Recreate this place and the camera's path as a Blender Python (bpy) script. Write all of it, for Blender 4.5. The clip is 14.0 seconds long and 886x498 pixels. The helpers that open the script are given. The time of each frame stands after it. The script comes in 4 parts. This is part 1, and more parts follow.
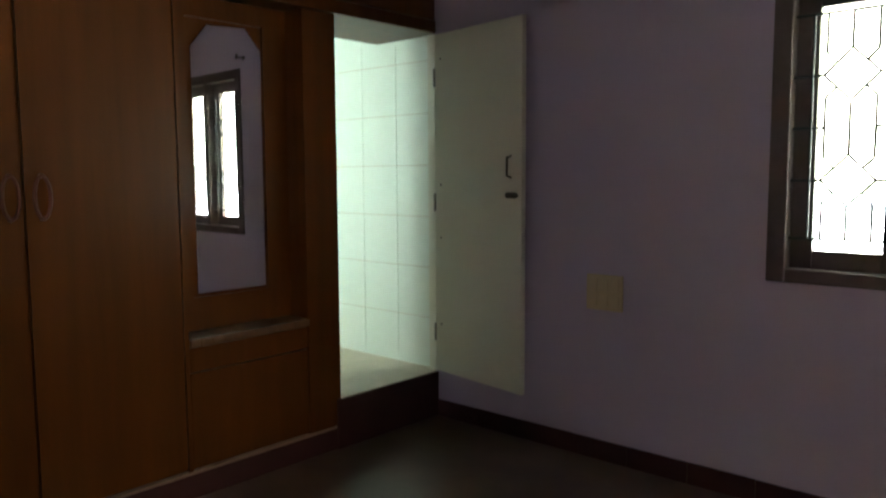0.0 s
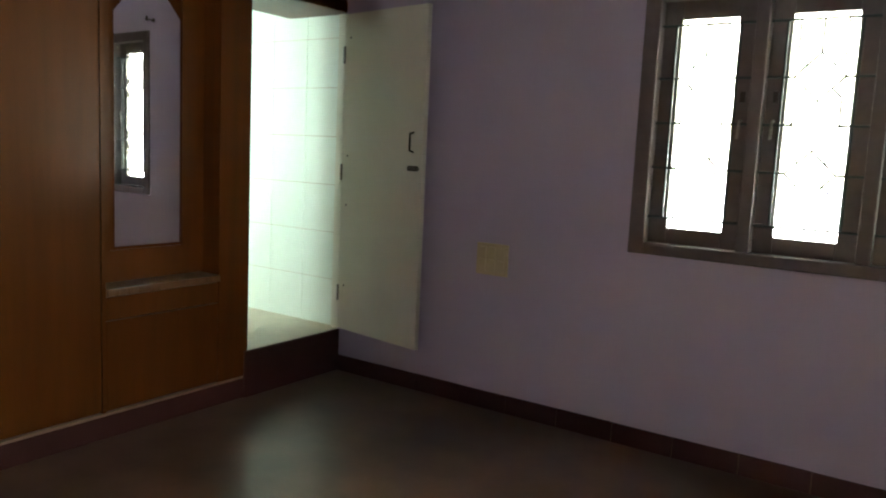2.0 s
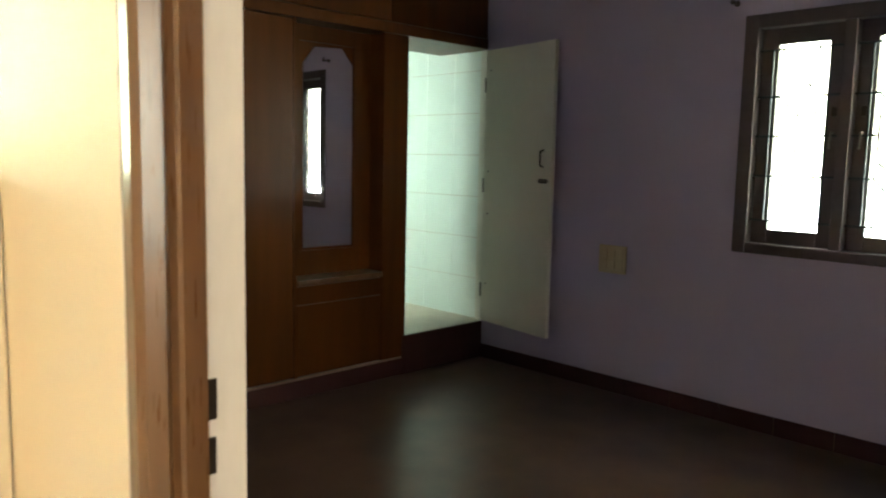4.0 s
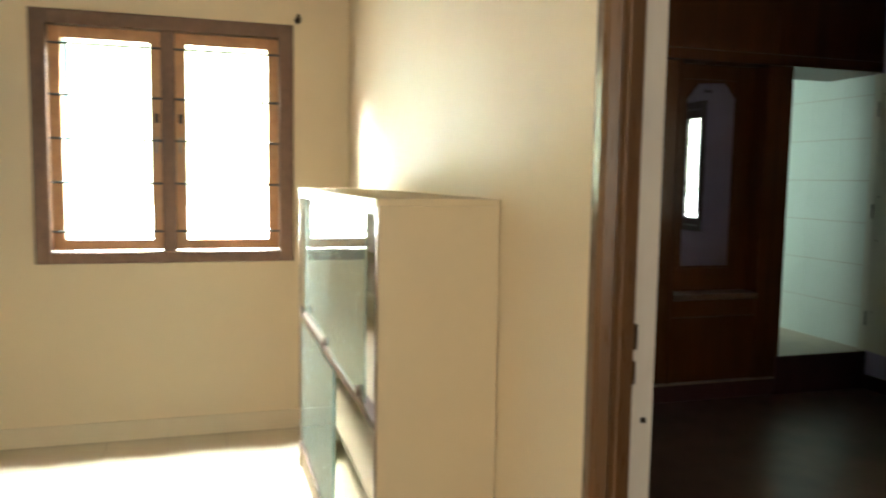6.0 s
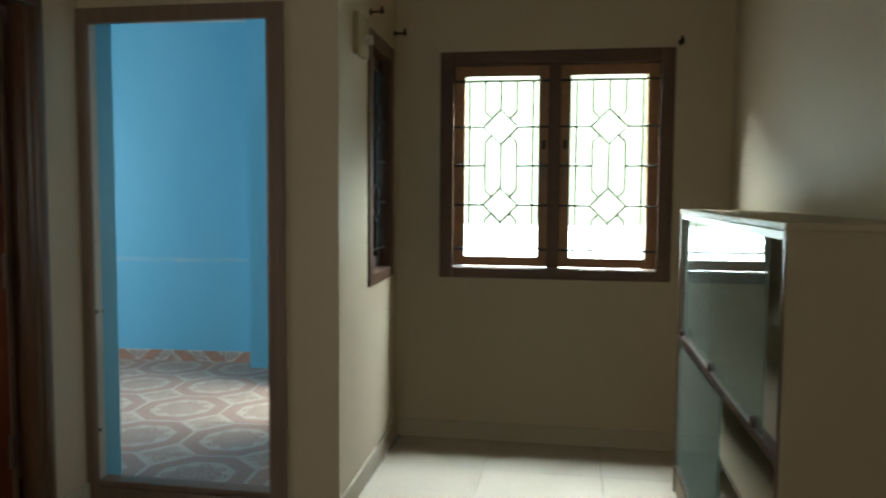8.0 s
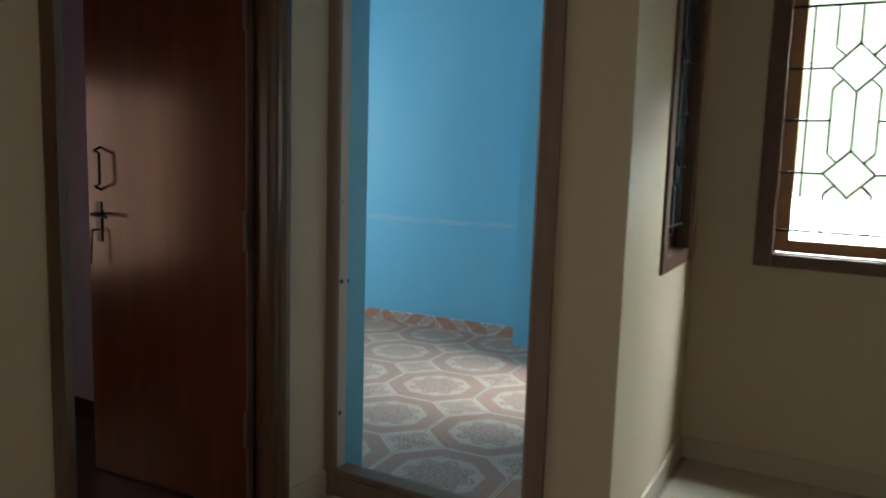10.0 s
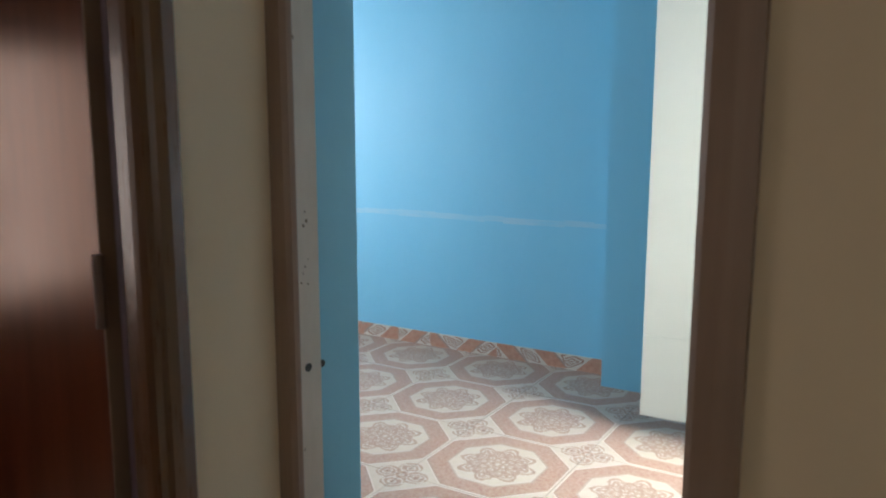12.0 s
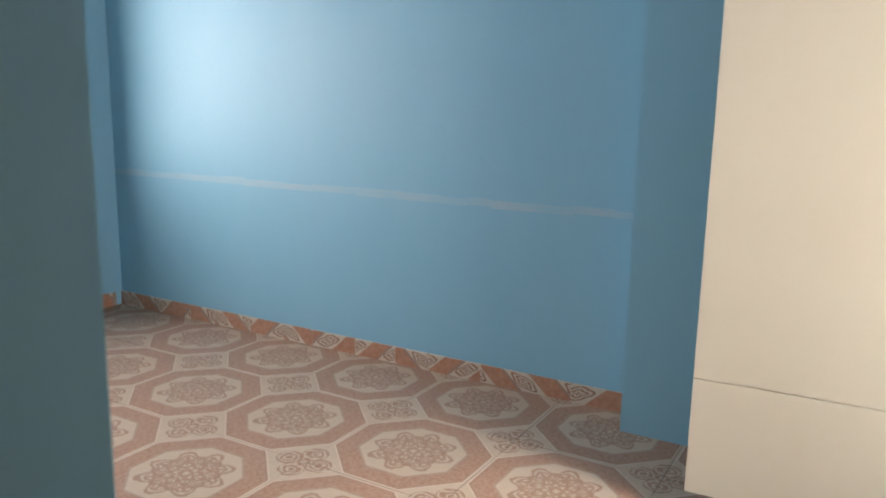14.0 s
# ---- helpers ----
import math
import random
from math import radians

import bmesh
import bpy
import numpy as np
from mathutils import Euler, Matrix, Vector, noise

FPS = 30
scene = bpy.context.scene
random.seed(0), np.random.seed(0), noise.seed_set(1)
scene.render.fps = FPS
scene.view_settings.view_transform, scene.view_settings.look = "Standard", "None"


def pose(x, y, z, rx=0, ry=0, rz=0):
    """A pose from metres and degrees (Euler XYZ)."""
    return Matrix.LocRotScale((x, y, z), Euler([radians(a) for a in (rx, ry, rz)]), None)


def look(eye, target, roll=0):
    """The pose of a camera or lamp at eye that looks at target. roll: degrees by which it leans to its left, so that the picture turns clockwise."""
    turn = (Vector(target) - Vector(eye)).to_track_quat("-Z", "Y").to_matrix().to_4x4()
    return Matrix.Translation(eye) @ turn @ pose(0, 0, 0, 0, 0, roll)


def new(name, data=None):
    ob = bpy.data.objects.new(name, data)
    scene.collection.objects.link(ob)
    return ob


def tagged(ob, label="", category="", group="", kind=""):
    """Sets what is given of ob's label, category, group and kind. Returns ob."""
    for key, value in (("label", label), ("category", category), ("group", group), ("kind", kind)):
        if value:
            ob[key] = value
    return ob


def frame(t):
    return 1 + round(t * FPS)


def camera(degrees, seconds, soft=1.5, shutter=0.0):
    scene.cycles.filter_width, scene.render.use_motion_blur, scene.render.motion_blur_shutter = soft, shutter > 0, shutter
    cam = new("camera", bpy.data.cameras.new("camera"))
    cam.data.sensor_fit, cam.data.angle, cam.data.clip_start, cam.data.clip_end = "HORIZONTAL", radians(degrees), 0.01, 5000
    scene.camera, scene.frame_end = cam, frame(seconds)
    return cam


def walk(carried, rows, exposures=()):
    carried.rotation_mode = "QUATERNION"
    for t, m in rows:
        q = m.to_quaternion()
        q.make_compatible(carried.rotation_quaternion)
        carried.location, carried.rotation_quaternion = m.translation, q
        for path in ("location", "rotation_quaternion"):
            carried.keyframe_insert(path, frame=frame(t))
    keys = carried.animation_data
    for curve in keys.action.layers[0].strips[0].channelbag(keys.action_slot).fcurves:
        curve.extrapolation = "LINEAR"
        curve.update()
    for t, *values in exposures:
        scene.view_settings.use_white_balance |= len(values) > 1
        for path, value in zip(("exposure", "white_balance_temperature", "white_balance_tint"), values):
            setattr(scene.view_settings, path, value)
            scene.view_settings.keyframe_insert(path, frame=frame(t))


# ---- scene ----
# ---- camera and walk ----
cam = camera(60.3, 14.0, soft=2.1, shutter=0.5)
PATH = [
    (0, (-0.283, 0.486, 1.401), (-1.612, 1.968, 1.21), -0.3),
    (0.5, (-0.268, 0.48, 1.391), (-1.606, 1.937, 1.096), 0.2),
    (1, (-0.277, 0.379, 1.386), (-1.566, 1.88, 1.09), 1.7),
    (1.5, (-0.231, 0.261, 1.387), (-1.395, 1.862, 1.098), 3.0),
    (2, (-0.071, 0.179, 1.397), (-1.181, 1.823, 1.146), 2.7),
    (2.2, (0.001, 0.152, 1.396), (-1.127, 1.785, 1.15), 2.3),
    (4.3, (0.592, -0.357, 1.429), (-0.889, 0.967, 1.193), 1.2),
    (4.5, (0.671, -0.391, 1.433), (-0.852, 0.884, 1.194), 1.1),
    (5, (0.797, -0.474, 1.441), (-0.881, 0.589, 1.206), 0.6),
    (5.5, (0.836, -0.559, 1.416), (-0.973, 0.271, 1.217), 0.6),
    (6, (0.975, -0.678, 1.428), (-0.931, -0.1, 1.245), 0.9),
    (6.5, (1.064, -0.73, 1.437), (-0.898, -0.373, 1.284), 0.9),
    (7, (1.103, -0.751, 1.432), (-0.889, -0.63, 1.304), 0.5),
    (7.5, (1.097, -0.773, 1.432), (-0.897, -0.876, 1.313), 0.6),
    (8, (1.039, -0.795, 1.439), (-0.929, -1.124, 1.296), 0.4),
    (8.5, (0.921, -0.793, 1.453), (-1.005, -1.303, 1.278), 0.5),
    (9, (0.761, -0.831, 1.442), (-1.098, -1.533, 1.216), 0.8),
    (9.2, (0.687, -0.874, 1.425), (-1.141, -1.65, 1.187), 1.1),
    (11.3, (-0.492, -1.503, 1.417), (-2.136, -2.615, 1.17), 1.1),
    (11.5, (-0.632, -1.589, 1.404), (-2.277, -2.696, 1.146), 0.5),
    (12, (-0.97, -1.757, 1.409), (-2.588, -2.891, 1.102), 0.1),
    (12.5, (-1.237, -1.925, 1.399), (-2.828, -3.09, 1.063), 0.0),
    (13, (-1.509, -2.116, 1.37), (-3.15, -3.21, 1.04), 0.6),
    (13.5, (-1.739, -2.222, 1.343), (-3.372, -3.328, 1.01), 0.8),
    (14, (-1.95, -2.341, 1.305), (-3.58, -3.44, 0.939), 1.1),
]
EXPOSURES = [(0.0, -0.50, 6050, 5), (1.0, 0.0, 6050, 5), (2.2, 0.1, 6050, 4), (4.3, -0.55, 5950, 0), (5.0, -0.70, 5850, 0), (5.6, -1.15, 5800, 0), (6.0, -1.65, 5800, 0), (6.5, -2.45, 5800, 0), (7.0, -3.35, 5450, -2),
             (7.5, -4.0, 5300, -3), (8.2, -4.40, 5250, -4), (9.0, -4.65, 5300, -2), (11.3, -3.92, 5300, 4), (12.0, -3.9, 5550, 8), (12.5, -3.92, 6200, 15), (13.2, -4.08, 6900, 21), (14.0, -4.22, 7100, 23)]
walk(cam, [(t, look(eye, target, roll)) for t, eye, target, roll in PATH], EXPOSURES)

# ---- world and large lights ----
world = bpy.data.worlds.new("sky")
scene.world = world
world.use_nodes = True
wt = world.node_tree
sky = wt.nodes.new("ShaderNodeTexSky")
sky.sky_type, sky.sun_disc, sky.sun_elevation, sky.sun_rotation = "NISHITA", False, radians(81), radians(45)
wt.links.new(sky.outputs[0], wt.nodes["Background"].inputs[0])
wt.nodes["Background"].inputs[1].default_value = 0.12

sun = new("sun", bpy.data.lights.new("sun", "SUN"))
sun.data.energy, sun.data.angle, sun.data.color = 2.0, radians(3), (1.0, 0.95, 0.86)
sun.matrix_world = look((1.5, 1.5, 14), (0, 0, 0))


def window_light(name, place, target, width, height, watts, colour, spread=180):
    """Daylight of the sky that falls in through one window."""
    la = bpy.data.lights.new(name, "AREA")
    la.shape, la.size, la.size_y, la.energy, la.color = "RECTANGLE", width, height, watts, colour
    la.spread = radians(spread)
    ob = new(name, la)
    ob.matrix_world = look(place, target)
    return ob


window_light("daylight_hall_window", (-3.95, -0.88, 2.75), (-2.75, -0.95, 0.70), 1.3, 0.9, 9000, (1.0, 0.96, 0.87))
window_light("daylight_bedroom_window", (-0.62, 4.12, 1.6), (-0.62, 0, 2.6), 1.5, 1.2, 38, (0.94, 0.95, 1.0))
window_light("daylight_blue_north", (-3.85, -1.60, 1.25), (-3.7, -4.0, 0.95), 0.6, 1.8, 1300, (1.0, 0.97, 0.92))
window_light("daylight_blue_south", (-3.4, -7.13, 1.65), (-3.5, -4, 1.4), 1.6, 1.25, 1950, (0.97, 0.98, 1.0))
window_light("daylight_bathroom", (-4.25, 1.85, 1.7), (-4.25, 4, 1.3), 0.6, 1.4, 100, (0.84, 1.0, 0.86))
window_light("daylight_south_room", (-0.05, -5.72, 1.2), (-0.05, -3, 1.0), 1.2, 1.3, 88, (1.0, 0.97, 0.95))
# Added fill: a warm source out of view that brightens the hall's shaded faces.
window_light("fill_hall_east", (2.9, -1.4, 1.6), (0, -1.4, 1.2), 1.3, 1.2, 205, (1.0, 0.85, 0.68))


# ---- materials ----
def nodes_of(m):
    t = m.node_tree
    return t, t.nodes, t.links, t.nodes["Principled BSDF"]


def material(name, base, dark=None, rough=0.6, scale=6.0, stretch=(1, 1, 1), bump=0.1, grain=60.0, metal=0.0, spread=0.5, patches=0.0, coat=0.0):
    """Two-scale procedural surface: broad stains between base and dark, fine grain in relief and gloss."""
    m = bpy.data.materials.new(name)
    m.use_nodes = True
    t, n, l, p = nodes_of(m)
    dark = dark or tuple(c * 0.8 for c in base)
    co = n.new("ShaderNodeTexCoord")
    mp = n.new("ShaderNodeMapping")
    mp.inputs["Scale"].default_value = stretch
    l.new(co.outputs["Object"], mp.inputs[0])
    a = n.new("ShaderNodeTexNoise")
    a.inputs["Scale"].default_value, a.inputs["Detail"].default_value, a.inputs["Roughness"].default_value = scale, 6, 0.6
    l.new(mp.outputs[0], a.inputs["Vector"])
    b = n.new("ShaderNodeTexNoise")
    b.inputs["Scale"].default_value, b.inputs["Detail"].default_value = grain, 4
    l.new(mp.outputs[0], b.inputs["Vector"])
    r = n.new("ShaderNodeMapRange")
    r.inputs[1].default_value, r.inputs[2].default_value = 0.5 - spread / 2, 0.5 + spread / 2
    l.new(a.outputs[0], r.inputs[0])
    mx = n.new("ShaderNodeMix")
    mx.data_type = "RGBA"
    mx.inputs[6].default_value, mx.inputs[7].default_value = (*dark, 1), (*base, 1)
    l.new(r.outputs[0], mx.inputs[0])
    l.new(mx.outputs[2], p.inputs["Base Color"])
    rr = n.new("ShaderNodeMapRange")
    rr.inputs[3].default_value, rr.inputs[4].default_value = max(rough - 0.1, 0.03), min(rough + 0.1, 1)
    l.new(b.outputs[0], rr.inputs[0])
    l.new(rr.outputs[0], p.inputs["Roughness"])
    bp = n.new("ShaderNodeBump")
    bp.inputs["Strength"].default_value, bp.inputs["Distance"].default_value = bump, 0.002
    l.new(b.outputs[0], bp.inputs["Height"])
    l.new(bp.outputs[0], p.inputs["Normal"])
    p.inputs["Metallic"].default_value = metal
    p.inputs["Coat Weight"].default_value = coat
    p.inputs["Coat Roughness"].default_value = 0.15
    return m


def glow(name, colour, strength):
    m = bpy.data.materials.new(name)
    m.use_nodes = True
    t, n, l, p = nodes_of(m)
    p.inputs["Base Color"].default_value = (*colour, 1)
    p.inputs["Emission Color"].default_value = (*colour, 1)
    p.inputs["Emission Strength"].default_value = strength
    return m


def clear_glass(name, tint, dust=0.0):
    """Thin pane: see-through with a faint sheen. dust: pale matt share, for dust and painted-in reflections."""
    m = bpy.data.materials.new(name)
    m.use_nodes = True
    t, n, l, p = nodes_of(m)
    tr = n.new("ShaderNodeBsdfTransparent")
    tr.inputs[0].default_value = (*tint, 1)
    gl = n.new("ShaderNodeBsdfGlossy")
    gl.inputs["Roughness"].default_value = 0.02
    lw = n.new("ShaderNodeLayerWeight")
    pw, ml = n.new("ShaderNodeMath"), n.new("ShaderNodeMath")
    pw.operation, pw.inputs[1].default_value = "POWER", 4.0
    ml.operation, ml.inputs[1].default_value, ml.inputs[2].default_value = "MULTIPLY_ADD", 0.9, 0.05
    l.new(lw.outputs["Facing"], pw.inputs[0])
    l.new(pw.outputs[0], ml.inputs[0])
    mx = n.new("ShaderNodeMixShader")
    l.new(ml.outputs[0], mx.inputs[0])
    df = n.new("ShaderNodeBsdfDiffuse")
    df.inputs[0].default_value = (0.62, 0.74, 0.68, 1)
    dm = n.new("ShaderNodeMixShader")
    dm.inputs[0].default_value = dust
    l.new(tr.outputs[0], dm.inputs[1])
    l.new(df.outputs[0], dm.inputs[2])
    l.new(dm.outputs[0], mx.inputs[1])
    l.new(gl.outputs[0], mx.inputs[2])
    l.new(mx.outputs[0], n["Material Output"].inputs[0])
    return m


CREAM = material("cream_paint", (0.81, 0.68, 0.48), (0.76, 0.63, 0.44), 0.55, 1.3, bump=0.12, grain=90)
LAVENDER = material("lavender_paint", (0.50, 0.44, 0.56), (0.45, 0.39, 0.51), 0.6, 1.2, bump=0.12, grain=90)
PINK = material("lilac_pink_paint", (0.55, 0.42, 0.47), (0.50, 0.38, 0.43), 0.6, 1.2, bump=0.12, grain=90)
# Paler upright streaks put the paint's whitish sheen into its colour.
BLUE = material("sky_blue_paint", (0.28, 0.57, 0.73), (0.23, 0.53, 0.70), 0.5, 1.3, (1, 1, 0.35), bump=0.10, grain=70)
BLUE.node_tree.nodes["Principled BSDF"].inputs["Specular IOR Level"].default_value = 0.4
WHITE = material("white_ceiling_paint", (0.8, 0.79, 0.76), None, 0.7, 1.0, bump=0.1)
CREAMFRAME = material("cream_oil_paint", (0.74, 0.66, 0.57), (0.60, 0.53, 0.44), 0.4, 12, (1, 1, 0.3), bump=0.2)
WARDROBE = material("varnished_wood", (0.100, 0.029, 0.004), (0.060, 0.017, 0.002), 0.42, 2.2, (5, 5, 0.35), 0.06, 25, coat=0.06)
FRAMEWOOD = material("brown_stained_wood", (0.138, 0.066, 0.025), (0.078, 0.034, 0.012), 0.3, 3.0, (9, 9, 0.6), 0.03, 20, coat=0.2)
GREYWOOD = material("faded_brown_wood", (0.30, 0.205, 0.145), (0.22, 0.145, 0.10), 0.45, 3.0, (9, 9, 0.6), 0.2, 20)
WINWOOD = material("window_wood", (0.145, 0.078, 0.046), (0.09, 0.047, 0.028), 0.55, 4.0, (6, 6, 6), 0.15, 25)
# Window wood lightened: the daylight on the sashes is put into the colour.
LITSASH = material("sash_wood", (0.56, 0.29, 0.12), (0.42, 0.20, 0.08), 0.4, 4.0, (6, 6, 6), 0.15, 25)
DARKWIN = material("dark_window_wood", (0.10, 0.07, 0.06), (0.07, 0.05, 0.042), 0.4, 4.0, (6, 6, 6), 0.15, 25)
LEAFWOOD = material("red_brown_veneer", (0.14, 0.042, 0.015), (0.08, 0.023, 0.009), 0.2, 2.5, (4, 4, 0.4), 0.035, 25)
WARDROBE.node_tree.nodes["Principled BSDF"].inputs["Specular IOR Level"].default_value = 0.22
WARDROBE.node_tree.nodes["Principled BSDF"].inputs["Specular Tint"].default_value = (1.0, 0.72, 0.5, 1)
LEAFWOOD.node_tree.nodes["Principled BSDF"].inputs["Specular Tint"].default_value = (1.0, 0.54, 0.34, 1)
REDSKIRT = material("dark_red_oxide", (0.060, 0.018, 0.016), (0.040, 0.012, 0.011), 0.6, 5, bump=0.15)
REDSKIRT.node_tree.nodes["Principled BSDF"].inputs["Specular IOR Level"].default_value = 0.25
MOSAIC = material("polished_brown_stone", (0.118, 0.064, 0.044), (0.042, 0.023, 0.016), 0.27, 2.6, bump=0.0, grain=5, spread=0.5)
MOSAIC.node_tree.nodes["Principled BSDF"].inputs["Specular IOR Level"].default_value = 0.27
MOSAIC.node_tree.nodes["Principled BSDF"].inputs["Specular Tint"].default_value = (1.0, 0.86, 0.74, 1)
for nd in MOSAIC.node_tree.nodes:
    if nd.bl_idname == "ShaderNodeMapRange" and nd.inputs[4].default_value < 0.5:
        nd.inputs[3].default_value, nd.inputs[4].default_value = 0.25, 0.36
    if nd.bl_idname == "ShaderNodeBump":
        MOSAIC.node_tree.nodes.remove(nd)
        break
HALLTILE = material("cream_floor_tile", (0.72, 0.64, 0.52), (0.66, 0.58, 0.46), 0.16, 3.0, bump=0.02, grain=40)
SKIRTTILE = material("cream_skirting_tile", (0.74, 0.64, 0.48), (0.68, 0.58, 0.43), 0.5, 3.0, bump=0.03, grain=40)
GROUT = material("grout", (0.42, 0.36, 0.29), None, 0.8, 20)
CHIP = material("bare_chipped_wood", (0.24, 0.17, 0.11), (0.13, 0.09, 0.06), 0.7, 60)
PALEGROUT = material("pale_grout", (0.58, 0.50, 0.42), None, 0.8, 20)
BATHTILE = material("white_wall_tile", (0.74, 0.78, 0.72), (0.70, 0.74, 0.68), 0.32, 4, bump=0.02)
BATHFLOOR = material("beige_floor_stone", (0.55, 0.47, 0.36), (0.45, 0.38, 0.29), 0.4, 8)
DOORWHITE = material("ivory_door_paint", (0.72, 0.70, 0.60), (0.66, 0.64, 0.54), 0.35, 2, bump=0.06)
IVORY = material("cream_door_paint", (0.71, 0.67, 0.55), (0.66, 0.62, 0.50), 0.42, 1.6, bump=0.02)
PLASTIC = material("yellowed_plastic", (0.60, 0.50, 0.30), None, 0.4, 8, bump=0.05)
LAMINATE = material("beige_laminate", (0.62, 0.51, 0.34), (0.58, 0.47, 0.31), 0.4, 2, bump=0.05)
CHANNEL = material("brown_channel", (0.16, 0.10, 0.08), (0.11, 0.07, 0.055), 0.35, 10, bump=0.1)
IRON = material("dark_iron", (0.02, 0.025, 0.025), None, 0.5, 30, bump=0.2)
STEEL = material("dull_steel", (0.32, 0.30, 0.27), (0.2, 0.18, 0.16), 0.35, 30, metal=0.9)
BLACKMETAL = material("blackened_brass", (0.05, 0.035, 0.025), None, 0.35, 30, metal=0.7)
REDPLASTIC = material("dark_red_plastic", (0.10, 0.02, 0.012), None, 0.35, 20)
GLASS = clear_glass("window_glass", (0.96, 0.98, 0.97))
# The pale film holds dust and, in its colour, reflections of the room.
CABGLASS = clear_glass("greenish_glass", (0.78, 0.90, 0.85), 0.45)
OUTSIDE = glow("hazy_daylight", (1.0, 1.0, 0.80), 21.0)
OUTWEST = glow("warm_garden_haze", (1.0, 0.99, 0.68), 38.0)
OUTWESTLOW = glow("sunlit_yard", (1.0, 0.98, 0.90), 420.0)
OUTSOUTH = glow("warm_hazy_daylight", (1.0, 0.70, 0.52), 46.0)
OUTLOW = glow("sunlit_ground_haze", (1.0, 1.0, 0.97), 64.0)
MIRROR = bpy.data.materials.new("mirror_silver")
MIRROR.use_nodes = True
MIRROR.node_tree.nodes["Principled BSDF"].inputs["Metallic"].default_value = 1.0
MIRROR.node_tree.nodes["Principled BSDF"].inputs["Roughness"].default_value = 0.02
MIRROR.node_tree.nodes["Principled BSDF"].inputs["Base Color"].default_value = (0.85, 0.87, 0.86, 1)

# ---- helpers of this scene ----
PLACE = {}


def box(bm, x0, x1, y0, y1, z0, z1, bevel=0.0):
    x0, x1, y0, y1, z0, z1 = min(x0, x1), max(x0, x1), min(y0, y1), max(y0, y1), min(z0, z1), max(z0, z1)
    v = [bm.verts.new((x, y, z)) for z in (z0, z1) for x, y in ((x0, y0), (x1, y0), (x1, y1), (x0, y1))]
    faces = [bm.faces.new([v[i] for i in q]) for q in ((3, 2, 1, 0), (4, 5, 6, 7), (0, 1, 5, 4), (1, 2, 6, 5), (2, 3, 7, 6), (3, 0, 4, 7))]
    if bevel:
        edges = list({e for f in faces for e in f.edges})
        bmesh.ops.bevel(bm, geom=edges, offset=bevel, segments=2, affect="EDGES", profile=0.6)
    return bm


def boxes(*rows, bevel=0.0):
    bm = bmesh.new()
    for r in rows:
        box(bm, *r, bevel=bevel)
    return bm


def prism(profile, z0, z1):
    """An upright moulding with the given plan outline."""
    bm = bmesh.new()
    lo = [bm.verts.new((x, y, z0)) for x, y in profile]
    hi = [bm.verts.new((x, y, z1)) for x, y in profile]
    n = len(profile)
    bm.faces.new(lo[::-1]), bm.faces.new(hi)
    for i in range(n):
        bm.faces.new((lo[i], lo[(i + 1) % n], hi[(i + 1) % n], hi[i]))
    bmesh.ops.recalc_face_normals(bm, faces=bm.faces)
    return bm


def rod(bm, a, b, r, sides=8):
    a, b = Vector(a), Vector(b)
    d = b - a
    m = Matrix.Translation((a + b) / 2) @ d.to_track_quat("Z", "Y").to_matrix().to_4x4()
    bmesh.ops.create_cone(bm, cap_ends=True, segments=sides, radius1=r, radius2=r, depth=d.length, matrix=m)
    return bm


def bent_rod(points, r, sides=8):
    bm = bmesh.new()
    for a, b in zip(points, points[1:]):
        rod(bm, a, b, r, sides)
    for p in points[1:-1]:
        bmesh.ops.create_uvsphere(bm, u_segments=8, v_segments=6, radius=r, matrix=Matrix.Translation(p))
    return bm


def mesh_of(name, bm, mats):
    me = bpy.data.meshes.new(name)
    bm.to_mesh(me)
    bm.free()
    for m in mats if isinstance(mats, (list, tuple)) else [mats]:
        me.materials.append(m)
    return me


def thing(name, place, label, category, kind="", group="", turn=0.0):
    ob = new(name)
    ob.matrix_world = pose(*place, 0, 0, turn)
    ob.empty_display_size = 0.1
    PLACE[ob] = pose(*place, 0, 0, turn)
    return tagged(ob, label, category, group, kind)


def part(name, bm, mat, parent, label="", local=False):
    """One mesh under a thing or a part; bm in the world unless local."""
    if not local:
        bm.transform(PLACE[parent].inverted())
    ob = new(name, mesh_of(name, bm, mat))
    ob.parent = parent
    PLACE[ob] = PLACE[parent]
    return tagged(ob, label)


def solid(name, bm, mats, label="", category="", kind="structure", group=""):
    ob = new(name, mesh_of(name, bm, mats))
    PLACE[ob] = Matrix.Identity(4)
    return tagged(ob, label, category, group, kind)


H = 2.85


def wall(name, x0, x1, y0, y1, openings, paints, label, z0=0.0):
    """A wall along x or y, whichever is longer, with rectangular openings (from, to, bottom, top).
    paints: towards the lower side, towards the upper side, in the reveals."""
    bm = bmesh.new()
    along_x = (x1 - x0) > (y1 - y0)
    a0, a1 = (x0, x1) if along_x else (y0, y1)

    def piece(s, e, b, t):
        if e - s > 1e-4 and t - b > 1e-4:
            box(bm, *((s, e, y0, y1) if along_x else (x0, x1, s, e)), b, t)
    at = a0
    for s, e, b, t in sorted(openings):
        piece(at, s, z0, H)
        piece(s, e, z0, b)
        piece(s, e, t, H)
        at = e
    piece(at, a1, z0, H)
    bm.normal_update()
    for f in bm.faces:
        c = f.normal.y if along_x else f.normal.x
        f.material_index = 0 if c < -0.5 else 1 if c > 0.5 else 2
    return solid(name, bm, paints, label, "wall")


